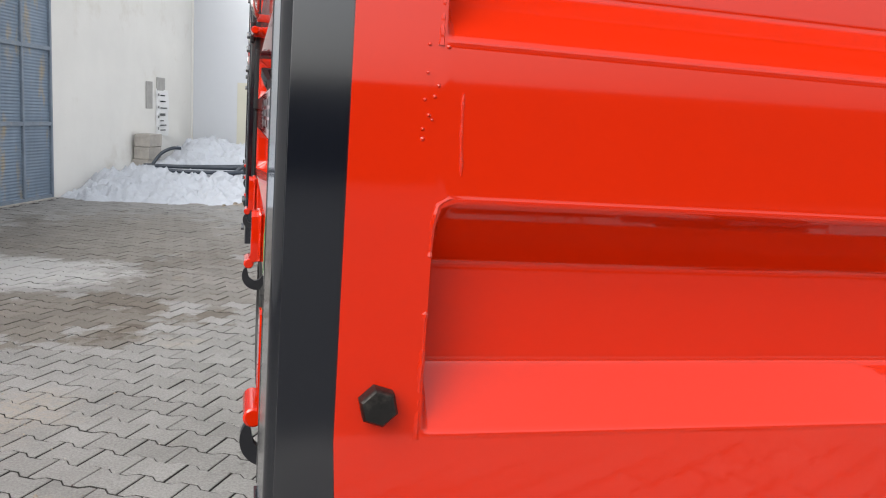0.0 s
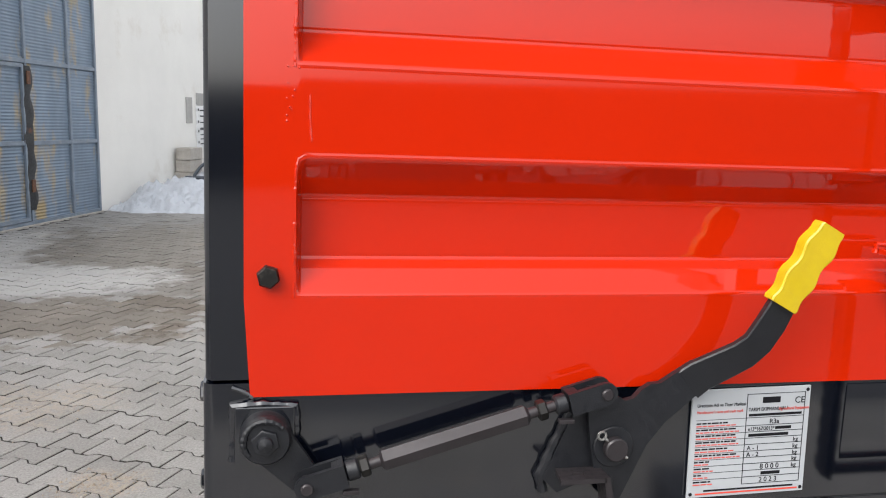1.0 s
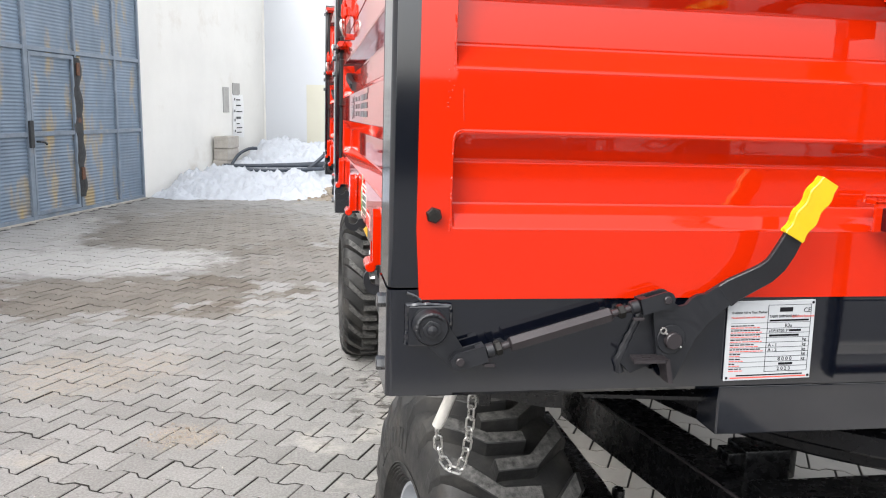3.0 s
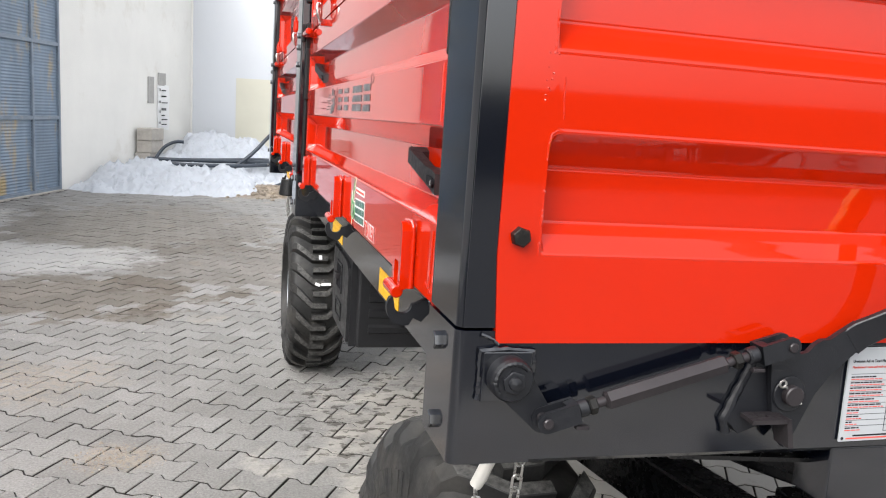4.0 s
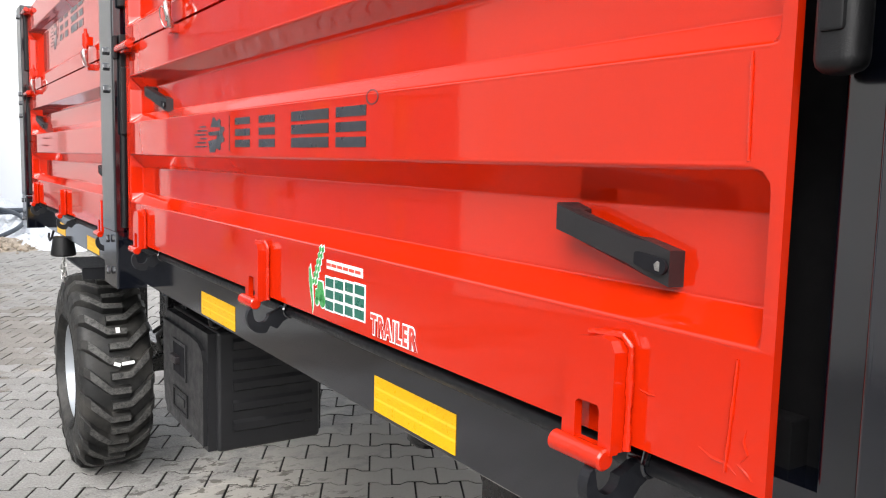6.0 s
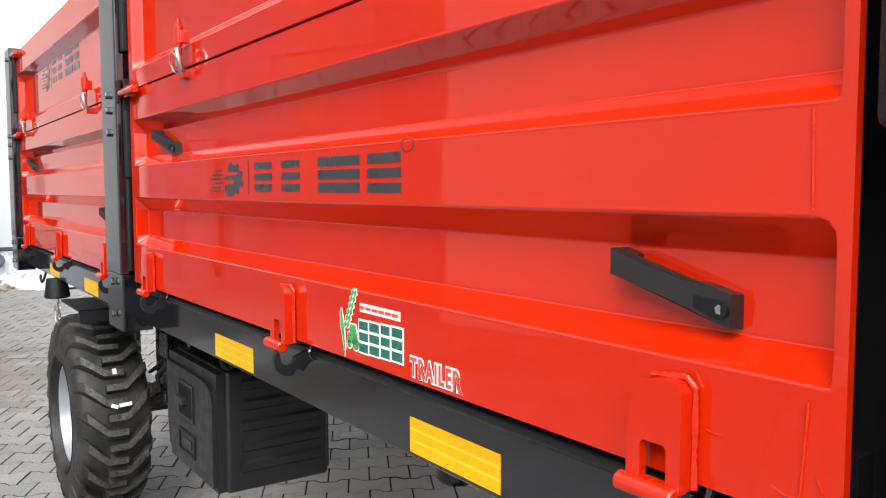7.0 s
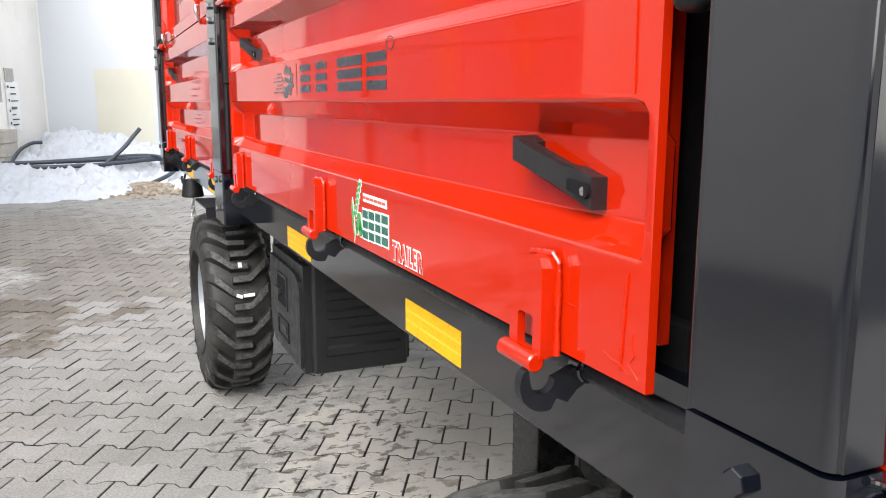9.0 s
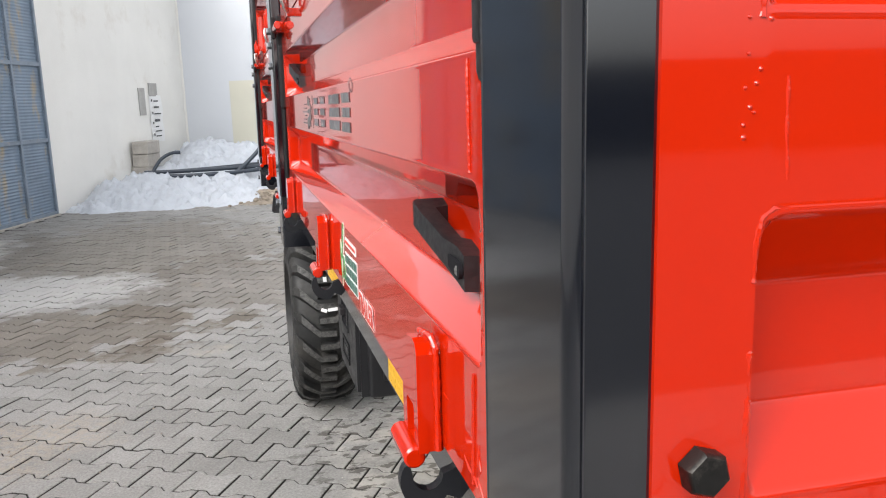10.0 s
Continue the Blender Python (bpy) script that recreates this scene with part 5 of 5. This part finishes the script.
part("hose_hook", tube([(0.165, 2.40, 1.158), (0.160, 2.40, 1.125), (0.165, 2.405, 1.105), (0.180, 2.41, 1.097), (0.196, 2.41, 1.107)], 0.007, 10), PLASTIC, trailer)

# ---- small things along the rear rail ----
part("mud_shelf", merge(box(0.10, 0.42, 3.95, 4.36, 1.060, 1.070, 0.002), box(0.10, 0.42, 3.95, 3.965, 1.02, 1.070, 0.002)), ARMPAINT, trailer)
part("socket_box", tube([(0.10, 4.45, 1.158), (0.10, 4.45, 1.075), (0.10, 4.45, 1.068)], [0.044, 0.056, 0.050], 24), PLASTIC, trailer)
part("tie_hook", tube([(0.098, 4.74, 1.160), (0.092, 4.76, 1.125), (0.088, 4.80, 1.108), (0.088, 4.835, 1.122), (0.090, 4.84, 1.142)], 0.006, 8), PLASTIC, trailer)
rear_chain = thing("rear_chain", "", "")
rear_chain.parent = trailer
chain([(0.10, 4.44, 1.07), (0.10, 4.43, 1.01), (0.10, 4.44, 0.955)], rear_chain, 0.016, 0.003)
chain([(0.10, 4.47, 1.05), (0.10, 4.48, 0.99), (0.10, 4.46, 0.955)], rear_chain, 0.016, 0.003)
part("brake_chamber", tube([(0.46, 3.62, 0.80), (0.46, 3.66, 0.80), (0.46, 3.74, 0.80), (0.46, 3.78, 0.80)], [0.060, 0.082, 0.082, 0.060], 24), WETBLACK, trailer, "black brake chamber behind the rear wheel")
part("chamber_bracket", box(0.40, 0.62, 3.80, 3.83, 0.66, 1.06, 0.004), WETBLACK, trailer)
part("spring_bracket", box(0.47, 0.60, 3.90, 4.20, 0.62, 1.02, 0.010), WETBLACK, trailer)
part("push_rod", rod((0.46, 3.78, 0.80), (0.46, 4.20, 0.66), 0.012, 12), STEEL, trailer)
part("valve_block", box(0.34, 0.44, 3.55, 3.66, 0.90, 1.00, 0.010), WETBLACK, trailer)
part("brake_hose", tube([(0.40, 3.60, 0.92), (0.33, 3.66, 0.82), (0.36, 3.74, 0.74), (0.44, 3.76, 0.74)], 0.009, 8), PLASTIC, trailer)
part("brake_hose", tube([(0.38, 3.62, 1.00), (0.36, 3.72, 0.90), (0.40, 3.86, 0.88), (0.50, 3.95, 0.94)], 0.008, 8), PLASTIC, trailer)
part("air_hose", tube([(0.44, 3.2, 1.05), (0.40, 3.6, 0.92), (0.45, 4.0, 0.80), (0.47, 4.3, 0.70)], 0.010, 8), PLASTIC, trailer)

# ---- the yard's buildings ----
GATE_AT, WALL_TURN = Vector((-2.88, 13.85, 0)), 16.5
def wall_pose(s=0.0, out=0.0):
    """On the cream wall: x runs along it, -y out of it."""
    m = Matrix.Translation(GATE_AT * U) @ Matrix.Rotation(radians(90 - WALL_TURN), 4, "Z")
    return m @ Matrix.Translation((s * U, -out * U, 0))


END = 6.05
GATE_L, GATE_H, WALL_H = -6.05, 4.5, 5.8
b = box(0.0, END, 0.0, 0.3, -0.3, WALL_H)
box(GATE_L, 0.0, 0.0, 0.3, GATE_H, WALL_H, bm=b)
box(-42.0, GATE_L, 0.0, 0.3, -0.3, WALL_H, bm=b)
wall_cream = tagged(link("wall_west", b, CREAM), "cream plastered factory wall beside a blue gate", "wall", kind="structure")
wall_cream.matrix_world = wall_pose()
b = box(0.0, 26.0, 0.0, 0.3, -0.3, WALL_H + 3.0)
wall_white = tagged(link("wall_north", b, WHITEWALL), "tall white-painted building wall behind the snow", "wall", kind="structure")
wall_white.matrix_world = wall_pose(END) @ Matrix.Rotation(radians(-90), 4, "Z")
patch = tagged(link("painted_patch", box(1.05, 2.22, -0.008, -0.004, -0.1, 2.11), PATCH), "pale cream painted field on the white wall", "paint patch", kind="structure")
patch.matrix_world = wall_white.matrix_world.copy()
corner = tagged(link("trim", tube([(END - 0.01 + 0.012 * math.sin(k * 1.7), -0.004 - 0.01 * abs(math.sin(k * 2.3)), k * 0.15) for k in range(60)], 0.03, 6), CREAM), "ragged plaster edge at the wall's corner", "trim", kind="structure")
corner.matrix_world = wall_pose()

gate = thing("gate_1", "blue-grey steel factory gate with corrugated panels and a wicket door", "gate", kind="structure", m=wall_pose())
COLS = [0.0, -0.78, -1.87, -3.02, -4.02, -5.02, GATE_L]
LEVELS = [0.03, 1.155, 2.285, 3.40, GATE_H]
for s in COLS:
    w = 0.05 if s not in (-3.02,) else 0.09
    part("gate_post", box(s - w / 2 - 0.02, s + w / 2 - 0.02, -0.01, 0.06, 0.0, GATE_H, 0.006), GATEBAR, gate, smooth=False)
for z in LEVELS:
    part("gate_rail", box(GATE_L + 0.03, -0.045, -0.006, 0.055, z - 0.03, z + 0.03, 0.006), GATEBAR, gate, smooth=False)


def corrugated(s0, s1, z0, z1):
    b = bmesh.new()
    n = int((z1 - z0) / 0.0115)
    rows_ = [[b.verts.new((s, 0.026 + 0.006 * math.cos(2 * math.pi * (z0 + (z1 - z0) * k / n) / 0.046), z0 + (z1 - z0) * k / n)) for s in (s0, s1)] for k in range(n + 1)]
    for p, q in zip(rows_, rows_[1:]):
        b.faces.new((p[0], p[1], q[1], q[0]))
    return b


for c1, c0 in zip(COLS, COLS[1:]):
    for z0, z1 in zip(LEVELS, LEVELS[1:]):
        part("gate_panel", corrugated(c0 + 0.01, c1 - 0.045, z0 + 0.025, z1 - 0.025), GATE, gate, angle=80)
strip = bmesh.new()
prev = None
rnd = random.Random(2)
for k in range(41):
    z = 0.22 + k * 0.05
    wob = 0.02 * math.sin(k * 0.55) + rnd.uniform(-0.006, 0.006)
    w = 0.070 + 0.045 * abs(math.sin(k * 0.39)) + rnd.uniform(-0.004, 0.004)
    cur = [strip.verts.new((-1.885 + wob - w, -0.012, z)), strip.verts.new((-1.885 + wob, -0.035, z)), strip.verts.new((-1.885 + wob + w, -0.012, z))]
    if prev:
        for i in range(2):
            strip.faces.new((prev[i], prev[i + 1], cur[i + 1], cur[i]))
    prev = cur
part("hinge_flap", strip, OLDRUBBER, gate, "worn black rubber flap over the wicket hinges")
for z in (2.06, 0.56):
    part("hinge_plate", box(-1.93, -1.85, -0.048, -0.03, z - 0.09, z + 0.09, 0.006), material("rusty_hinge_steel", (0.13, 0.06, 0.035), rough=0.8, vary=0.4, scale=20), gate)
wicket = part("wicket_frame", ring_plate([(-3.0, 0.07), (-1.96, 0.07), (-1.96, 2.24), (-3.0, 2.24)], [(-2.955, 0.12), (-2.0, 0.12), (-2.0, 2.19), (-2.955, 2.19)], "y", -0.016, 0.02), GATEBAR, gate, smooth=False)
part("wicket_rail", box(-2.955, -2.0, -0.010, 0.02, 1.13, 1.19, 0.005), GATEBAR, wicket)
part("lock_case", box(-3.09, -3.01, -0.05, -0.01, 0.98, 1.34, 0.01), OLDRUBBER, wicket)
part("door_handle", tube([(-2.93, -0.02, 1.06), (-2.93, -0.07, 1.06), (-2.84, -0.075, 1.05), (-2.78, -0.07, 1.02)], 0.014, 8), OLDRUBBER, wicket)
step = tagged(link("gate_sill", box(GATE_L, 0.0, -0.05, 0.06, -0.2, 0.014, 0.004), CONCRETE), "low concrete sill under the gate", "sill", kind="structure")
step.matrix_world = wall_pose()

# things at the cream wall
blocks = []
for k in range(3):
    ob = tagged(link("concrete_block", box(-0.48, 0.12, -0.30, 0.0, 0.0, 0.235, 0.012), CONCRETE), "grey concrete building block stacked against the wall", "block", group="stacked blocks")
    ob.matrix_world = wall_pose(3.32 + 0.02 * (k % 2), 0.02 + 0.02 * k) @ Matrix.Translation((0, 0, (0.24 * k + 0.245) * U))
base_block = tagged(link("concrete_block", box(-0.48, 0.12, -0.30, 0.0, 0.0, 0.24, 0.012), CONCRETE), "lowest concrete block half buried in snow", "block", group="stacked blocks")
base_block.matrix_world = wall_pose(3.32, 0.02)
for s0, s1, z0, z1 in ((3.50, 3.80, 1.44, 1.97), (4.03, 4.44, 1.81, 2.07)):
    ob = tagged(link("metal_plate", box(s0, s1, -0.02, -0.003, z0, z1, 0.003), GREYSHEET), "small grey sheet fixed to the cream wall", "plate")
    ob.matrix_world = wall_pose()
notice = thing("wall_notice", "tall white printed notice sheet curling off the cream wall", "notice", m=wall_pose())
b = bmesh.new()
prev = None
for k in range(13):
    z = 0.90 + 0.078 * k
    cur = [b.verts.new((4.00 + (4.62 - 4.00) * i / 6 + 0.01 * math.sin(k), -0.012 - 0.02 * abs(math.sin(i * 1.1 + k * 0.5)) * (i / 6), z + 0.012 * math.sin(i * 0.9))) for i in range(7)]
    if prev:
        for i in range(6):
            b.faces.new((prev[i], prev[i + 1], cur[i + 1], cur[i]))
    prev = cur
part("sheet", b, WHITE, notice)
for k, (z, w, t_) in enumerate(((1.70, 0.22, 0.025), (1.58, 0.25, 0.025), (1.45, 0.33, 0.02), (1.30, 0.24, 0.05), (1.19, 0.16, 0.02), (1.10, 0.30, 0.02), (1.00, 0.26, 0.02))):
    part("print_bar", box(4.16, 4.16 + w, -0.045, -0.036, z, z + t_), INKSHADE if k != 3 else DECAL, notice, smooth=False)
for z in (1.70, 1.45, 1.25, 1.02):
    part("print_bar", box(4.05, 4.09, -0.042, -0.034, z, z + 0.05), DECAL, notice, smooth=False)

# plain unseen walls that close the yard behind and beside the camera
# dark south wall shapes reflections; pale east wall bounces light under the trailer
for name, x0, x1, y0, y1, h in (("wall_south", -20.0, 30.0, -24.3, -24.0, 2.9), ("bounce_wall_east", 24.0, 24.3, -24.0, 14.0, 4.0)):
    tagged(link(name, box(x0, x1, y0, y1, -0.3, h), FARWALL if "south" in name else CREAM), "plain added wall closing the yard out of view", "wall", kind="structure")

# ---- snow, rubble and pipes ----
def mound_height(x, y):
    h = 0.0
    for cx, cy, rx, ry, top in ((-1.75, 15.1, 0.70, 1.05, 0.42), (-2.25, 14.3, 0.42, 0.55, 0.20), (-1.15, 14.9, 0.60, 1.0, 0.38), (-0.45, 15.2, 0.55, 1.2, 0.38), (0.05, 14.7, 0.32, 0.7, 0.26), (-0.75, 18.0, 0.75, 1.3, 0.80), (-0.05, 17.9, 0.7, 1.2, 0.74), (0.55, 17.6, 0.55, 1.1, 0.60), (0.35, 15.9, 0.6, 0.7, 0.38), (1.25, 15.6, 0.75, 1.3, 0.34), (1.9, 15.2, 0.9, 1.5, 0.30), (2.8, 15.4, 1.0, 1.6, 0.34), (-1.2, 16.6, 1.0, 1.2, 0.46), (3.9, 15.8, 1.2, 1.6, 0.30)):
        d = ((x - cx) / rx) ** 2 + ((y - cy) / ry) ** 2
        h = max(h, top * max(0.0, 1 - d / 2.2) ** 0.8) + 0.12 * top * math.exp(-d)
    return h


def snow_sheet():
    n, m_ = 190, 150
    x0, x1, y0, y1 = -3.1, 4.6, 13.2, 19.0
    b = bmesh.new()
    vs, keep = [], []
    for j in range(m_ + 1):
        for i in range(n + 1):
            x, y = x0 + (x1 - x0) * i / n, y0 + (y1 - y0) * j / m_
            h = mound_height(x, y)
            p = Vector((x * 3.1, y * 3.1, 0.3))
            lump = noise.fractal(p, 1.0, 2.0, 5) * 0.10 + abs(noise.noise(p * 2.3)) * 0.10 - 0.07 + noise.noise(p * 5.1) * 0.085 + noise.noise(p * 11.3) * 0.034
            z = h + lump * min(1.0, h / 0.16) - 0.035
            sx = x + 0.02 * noise.noise(p * 4 + Vector((9, 0, 0)))
            vs.append(b.verts.new((sx, y + 0.02 * noise.noise(p * 4), max(-0.05, z))))
            keep.append(z > -0.03)
    for j in range(m_):
        for i in range(n):
            q = [j * (n + 1) + i, j * (n + 1) + i + 1, (j + 1) * (n + 1) + i + 1, (j + 1) * (n + 1) + i]
            if any(keep[k] for k in q):
                b.faces.new([vs[k] for k in q])
    bmesh.ops.delete(b, geom=[v for v in b.verts if not v.link_faces], context="VERTS")
    return b


tagged(link("snow_pile", snow_sheet(), SNOW, smooth=True, angle=180), "lumpy heap of old white snow along the walls", "snow", kind="stuff")
rnd = random.Random(11)
b = bmesh.new()
for k in range(420):
    u_, v_ = rnd.gauss(0, 0.42), rnd.gauss(0, 0.36)
    x, y = 0.42 + u_, 14.25 + v_
    r = rnd.uniform(0.012, 0.05) * (1.4 if rnd.random() < 0.1 else 1)
    z = 0.14 * math.exp(-(u_ / 0.6) ** 2 - (v_ / 0.5) ** 2)
    c = bmesh.new()
    bmesh.ops.create_icosphere(c, subdivisions=1, radius=r)
    for v in c.verts:
        v.co *= rnd.uniform(0.75, 1.2)
        v.co.z *= 0.7
    c.transform(Matrix.Translation((x, y, z)))
    me_ = bpy.data.meshes.new("tmp")
    c.to_mesh(me_)
    c.free()
    b.from_mesh(me_)
    bpy.data.meshes.remove(me_)
n = 26
g = [[b.verts.new((-0.75 + 2.6 * i / n, 13.45 + 1.9 * j / n, 0.17 * math.exp(-((-0.75 + 2.6 * i / n - 0.42) / 0.62) ** 2 - ((13.45 + 1.9 * j / n - 14.3) / 0.5) ** 2) - 0.014 + 0.02 * noise.noise(Vector((i * 0.7, j * 0.7, 0))))) for i in range(n + 1)] for j in range(n + 1)]
for j in range(n):
    for i in range(n):
        b.faces.new((g[j][i], g[j][i + 1], g[j + 1][i + 1], g[j + 1][i]))
tagged(link("rubble", b, RUBBLE), "sandy rubble and small stones beside the snow", "rubble", kind="stuff")


def pipe(points, r=0.036):
    """A bent plastic pipe, smoothed through points."""
    P = [Vector(p) for p in points]
    fine = []
    for k in range(len(P) - 1):
        a, b_, c, d = P[max(k - 1, 0)], P[k], P[k + 1], P[min(k + 2, len(P) - 1)]
        for i in range(8):
            t_ = i / 8
            fine.append(0.5 * ((2 * b_) + (c - a) * t_ + (2 * a - 5 * b_ + 4 * c - d) * t_ ** 2 + (3 * b_ - a - 3 * c + d) * t_ ** 3))
    fine.append(P[-1])
    return tagged(link("plastic_pipe", tube(fine, r, 14), PIPE, smooth=True), "long dark plastic pipe lying across the snow heap", "pipe", group="pipes on the snow")


pipe([(-1.72, 15.45, 0.455), (-1.0, 15.4, 0.455), (-0.2, 15.45, 0.46), (0.55, 15.5, 0.47), (1.2, 15.6, 0.46), (2.0, 15.6, 0.42)])
pipe([(-1.66, 15.30, 0.400), (-0.9, 15.2, 0.385), (-0.1, 15.25, 0.40), (0.6, 15.4, 0.44), (1.0, 15.7, 0.42)])
pipe([(-1.70, 15.55, 0.43), (-0.6, 15.6, 0.46), (0.4, 15.65, 0.50), (0.80, 15.3, 0.47), (0.98, 14.9, 0.36), (0.83, 14.55, 0.24), (0.48, 14.40, 0.10)])
pipe([(-1.10, 15.6, 0.775), (-1.25, 15.55, 0.770), (-1.42, 15.5, 0.68), (-1.53, 15.45, 0.54), (-1.58, 15.4, 0.44)], 0.030)
pipe([(-0.26, 15.35, 0.30), (0.0, 15.4, 0.50), (0.22, 15.45, 0.70), (0.36, 15.5, 0.86), (0.475, 15.5, 0.985)], 0.036)

def grit(count, spread, colour, label, seed):
    """Loose crumbs lying on the pavers: spread gives one place for each."""
    rnd = random.Random(seed)
    b = bmesh.new()
    for k in range(count):
        x, y = spread(rnd)
        r = rnd.uniform(0.0018, 0.0055) * (2.0 if rnd.random() < 0.06 else 1.0)
        ring = [b.verts.new((x + r * rnd.uniform(0.7, 1.3) * math.cos(a), y + r * rnd.uniform(0.7, 1.3) * math.sin(a), -0.002)) for a in (0.0, 1.3, 2.6, 3.8, 5.0)]
        top = b.verts.new((x + r * rnd.uniform(-0.3, 0.3), y + r * rnd.uniform(-0.3, 0.3), r * rnd.uniform(0.5, 1.0)))
        for i in range(5):
            b.faces.new((ring[i], ring[(i + 1) % 5], top))
    tagged(link("grit", b, colour), label, "grit", kind="stuff")


grit(420, lambda r: (r.uniform(-3.2, 1.6), r.uniform(1.6, 7.5)), CONCRETE, "scattered pale crumbs of stone on the pavers", 5)
grit(260, lambda r: (-0.69 + r.gauss(0, 0.10), 3.2 + r.gauss(0, 0.07)), RUBBLE, "small spill of sand and crumbs on the pavers", 6)
grit(260, lambda r: (-1.38 + r.gauss(0, 0.32), 4.25 + r.gauss(0, 0.22)), RUBBLE, "thin trail of sand on the pavers", 7)

# ---- ground: one sheet, a bed of joint sand, and the pavers on it ----
ground = tagged(link("ground", box(-400, 400, -400, 400, -0.30, -0.050), DARKGROUND), "grey yard ground reaching to the horizon", "ground", kind="structure")
tagged(link("joint_bed", box(-14, 12, -2.7, 19.4, -0.048, -0.012), JOINT), "dark damp joint sand between pavers", "joint sand", kind="structure")
# added slab out of view that bounces light under the trailer
tagged(link("yard_slab", box(5.0, 24.0, -2.6, 19.0, -0.048, -0.004), PAVER), "flat grey slab added beyond the trailer to bounce light under it", "pavement", kind="structure")
# added unseen strip: the headboard reflects it instead of jagged pavers
tagged(link("yard_slab", box(-11.0, 24.0, -3.1, -2.62, -0.048, -0.004), PAVER), "grey strip added behind the camera for a straight reflected edge", "pavement", kind="structure")
PL, PITCH, PTURN, PAT = 0.216, 0.168, -28.5, (0.548, 3.187)
G, DW = 0.0042, 0.0145
pa, pb = radians(PTURN), radians(PTURN + 90)
AX, AY = Vector((math.cos(pa), math.sin(pa))), Vector((math.cos(pb), math.sin(pb)))


def paver_outline(shrink):
    e, we, ww, k = PL / 2 - G - shrink, PITCH / 2 + DW - G - shrink, PITCH / 2 - DW - G - shrink, 0.017
    top = [(-e, we), (-PL / 4 - k, we), (-PL / 4 + k, ww), (PL / 4 - k, ww), (PL / 4 + k, we), (e, we)]
    return top + [(-x, -y) for x, y in top]


RINGS = [(paver_outline(0.0), -0.06), (paver_outline(0.0), -0.0032), (paver_outline(0.0024), 0.0)]
NV = 12


def paver_mesh(cx, cy, dz, tilt, verts, faces):
    at = len(verts)
    for outline, z in RINGS:
        for x, y in outline:
            p = AX * (cx + x) + AY * (cy + y)
            verts.append(((PAT[0] + p.x) * U, (PAT[1] + p.y) * U, (z + dz + tilt[0] * x + tilt[1] * y) * U))
    for r in range(2):
        for i in range(NV):
            j = (i + 1) % NV
            faces.append((at + r * NV + i, at + r * NV + j, at + (r + 1) * NV + j, at + (r + 1) * NV + i))
    t0 = at + 2 * NV
    faces.extend([(t0 + 0, t0 + 11, t0 + 10, t0 + 1), (t0 + 1, t0 + 10, t0 + 9, t0 + 2), (t0 + 2, t0 + 9, t0 + 8, t0 + 3), (t0 + 3, t0 + 8, t0 + 7, t0 + 4), (t0 + 4, t0 + 7, t0 + 6, t0 + 5)])


def soiled(count):
    """The upright sides of each paver are grimed with joint sand: they take the second material."""
    return [1 if k % (2 * NV + 5) < NV else 0 for k in range(count)]


v1, f1 = [], []
rnd = random.Random(77)
single = None
near_count = 0
pavement = thing("pavement", "grey interlocking concrete pavers with damp and chalky patches", "pavement", kind="structure")
for j in range(-130, 131):
    for i in range(-140, 141):
        cx, cy = (i + 0.5 * (j % 2) + 0.5) * PL, j * PITCH - PITCH / 2
        p = AX * cx + AY * cy
        x, y = PAT[0] + p.x, PAT[1] + p.y
        if not (-11.0 < x < 5.0 and -2.75 < y < 19.0):
            continue
        wall_side = (x - GATE_AT.x) * math.cos(radians(WALL_TURN)) - (y - GATE_AT.y) * math.sin(radians(WALL_TURN))
        if wall_side < 0.12:
            continue
        dz, tilt = rnd.uniform(-0.0022, 0.0022), (rnd.uniform(-0.010, 0.010), rnd.uniform(-0.012, 0.012))
        if -1.35 < x < 1.55 and 2.3 < y < 5.6 and near_count < 300:
            near_count += 1
            if single is None:
                vs_, fs_ = [], []
                paver_mesh(0, 0, 0, (0, 0), vs_, fs_)
                vs_ = [(a - PAT[0] * U, b_ - PAT[1] * U, c) for a, b_, c in vs_]
                single = bpy.data.meshes.new("paver")
                single.from_pydata(vs_, [], fs_)
                single.materials.append(PAVER)
                single.materials.append(JOINT)
                single.polygons.foreach_set("material_index", soiled(len(fs_)))
            ob = new("paver", single)
            ob.parent = pavement
            ob.matrix_world = Matrix.LocRotScale((x * U, y * U, dz * U), Euler((tilt[1] * 0.8, -tilt[0] * 0.8, rnd.uniform(-0.006, 0.006))), None)
        else:
            paver_mesh(cx, cy, dz, tilt, v1, f1)
rest = bpy.data.meshes.new("far_pavers")
rest.from_pydata(v1, [], f1)
rest.materials.append(PAVER)
rest.materials.append(JOINT)
rest.polygons.foreach_set("material_index", soiled(len(f1)))
far = new("far_pavers", rest)
far.parent = pavement
tagged(far, "rows of pavers running off across the yard", kind="stuff")
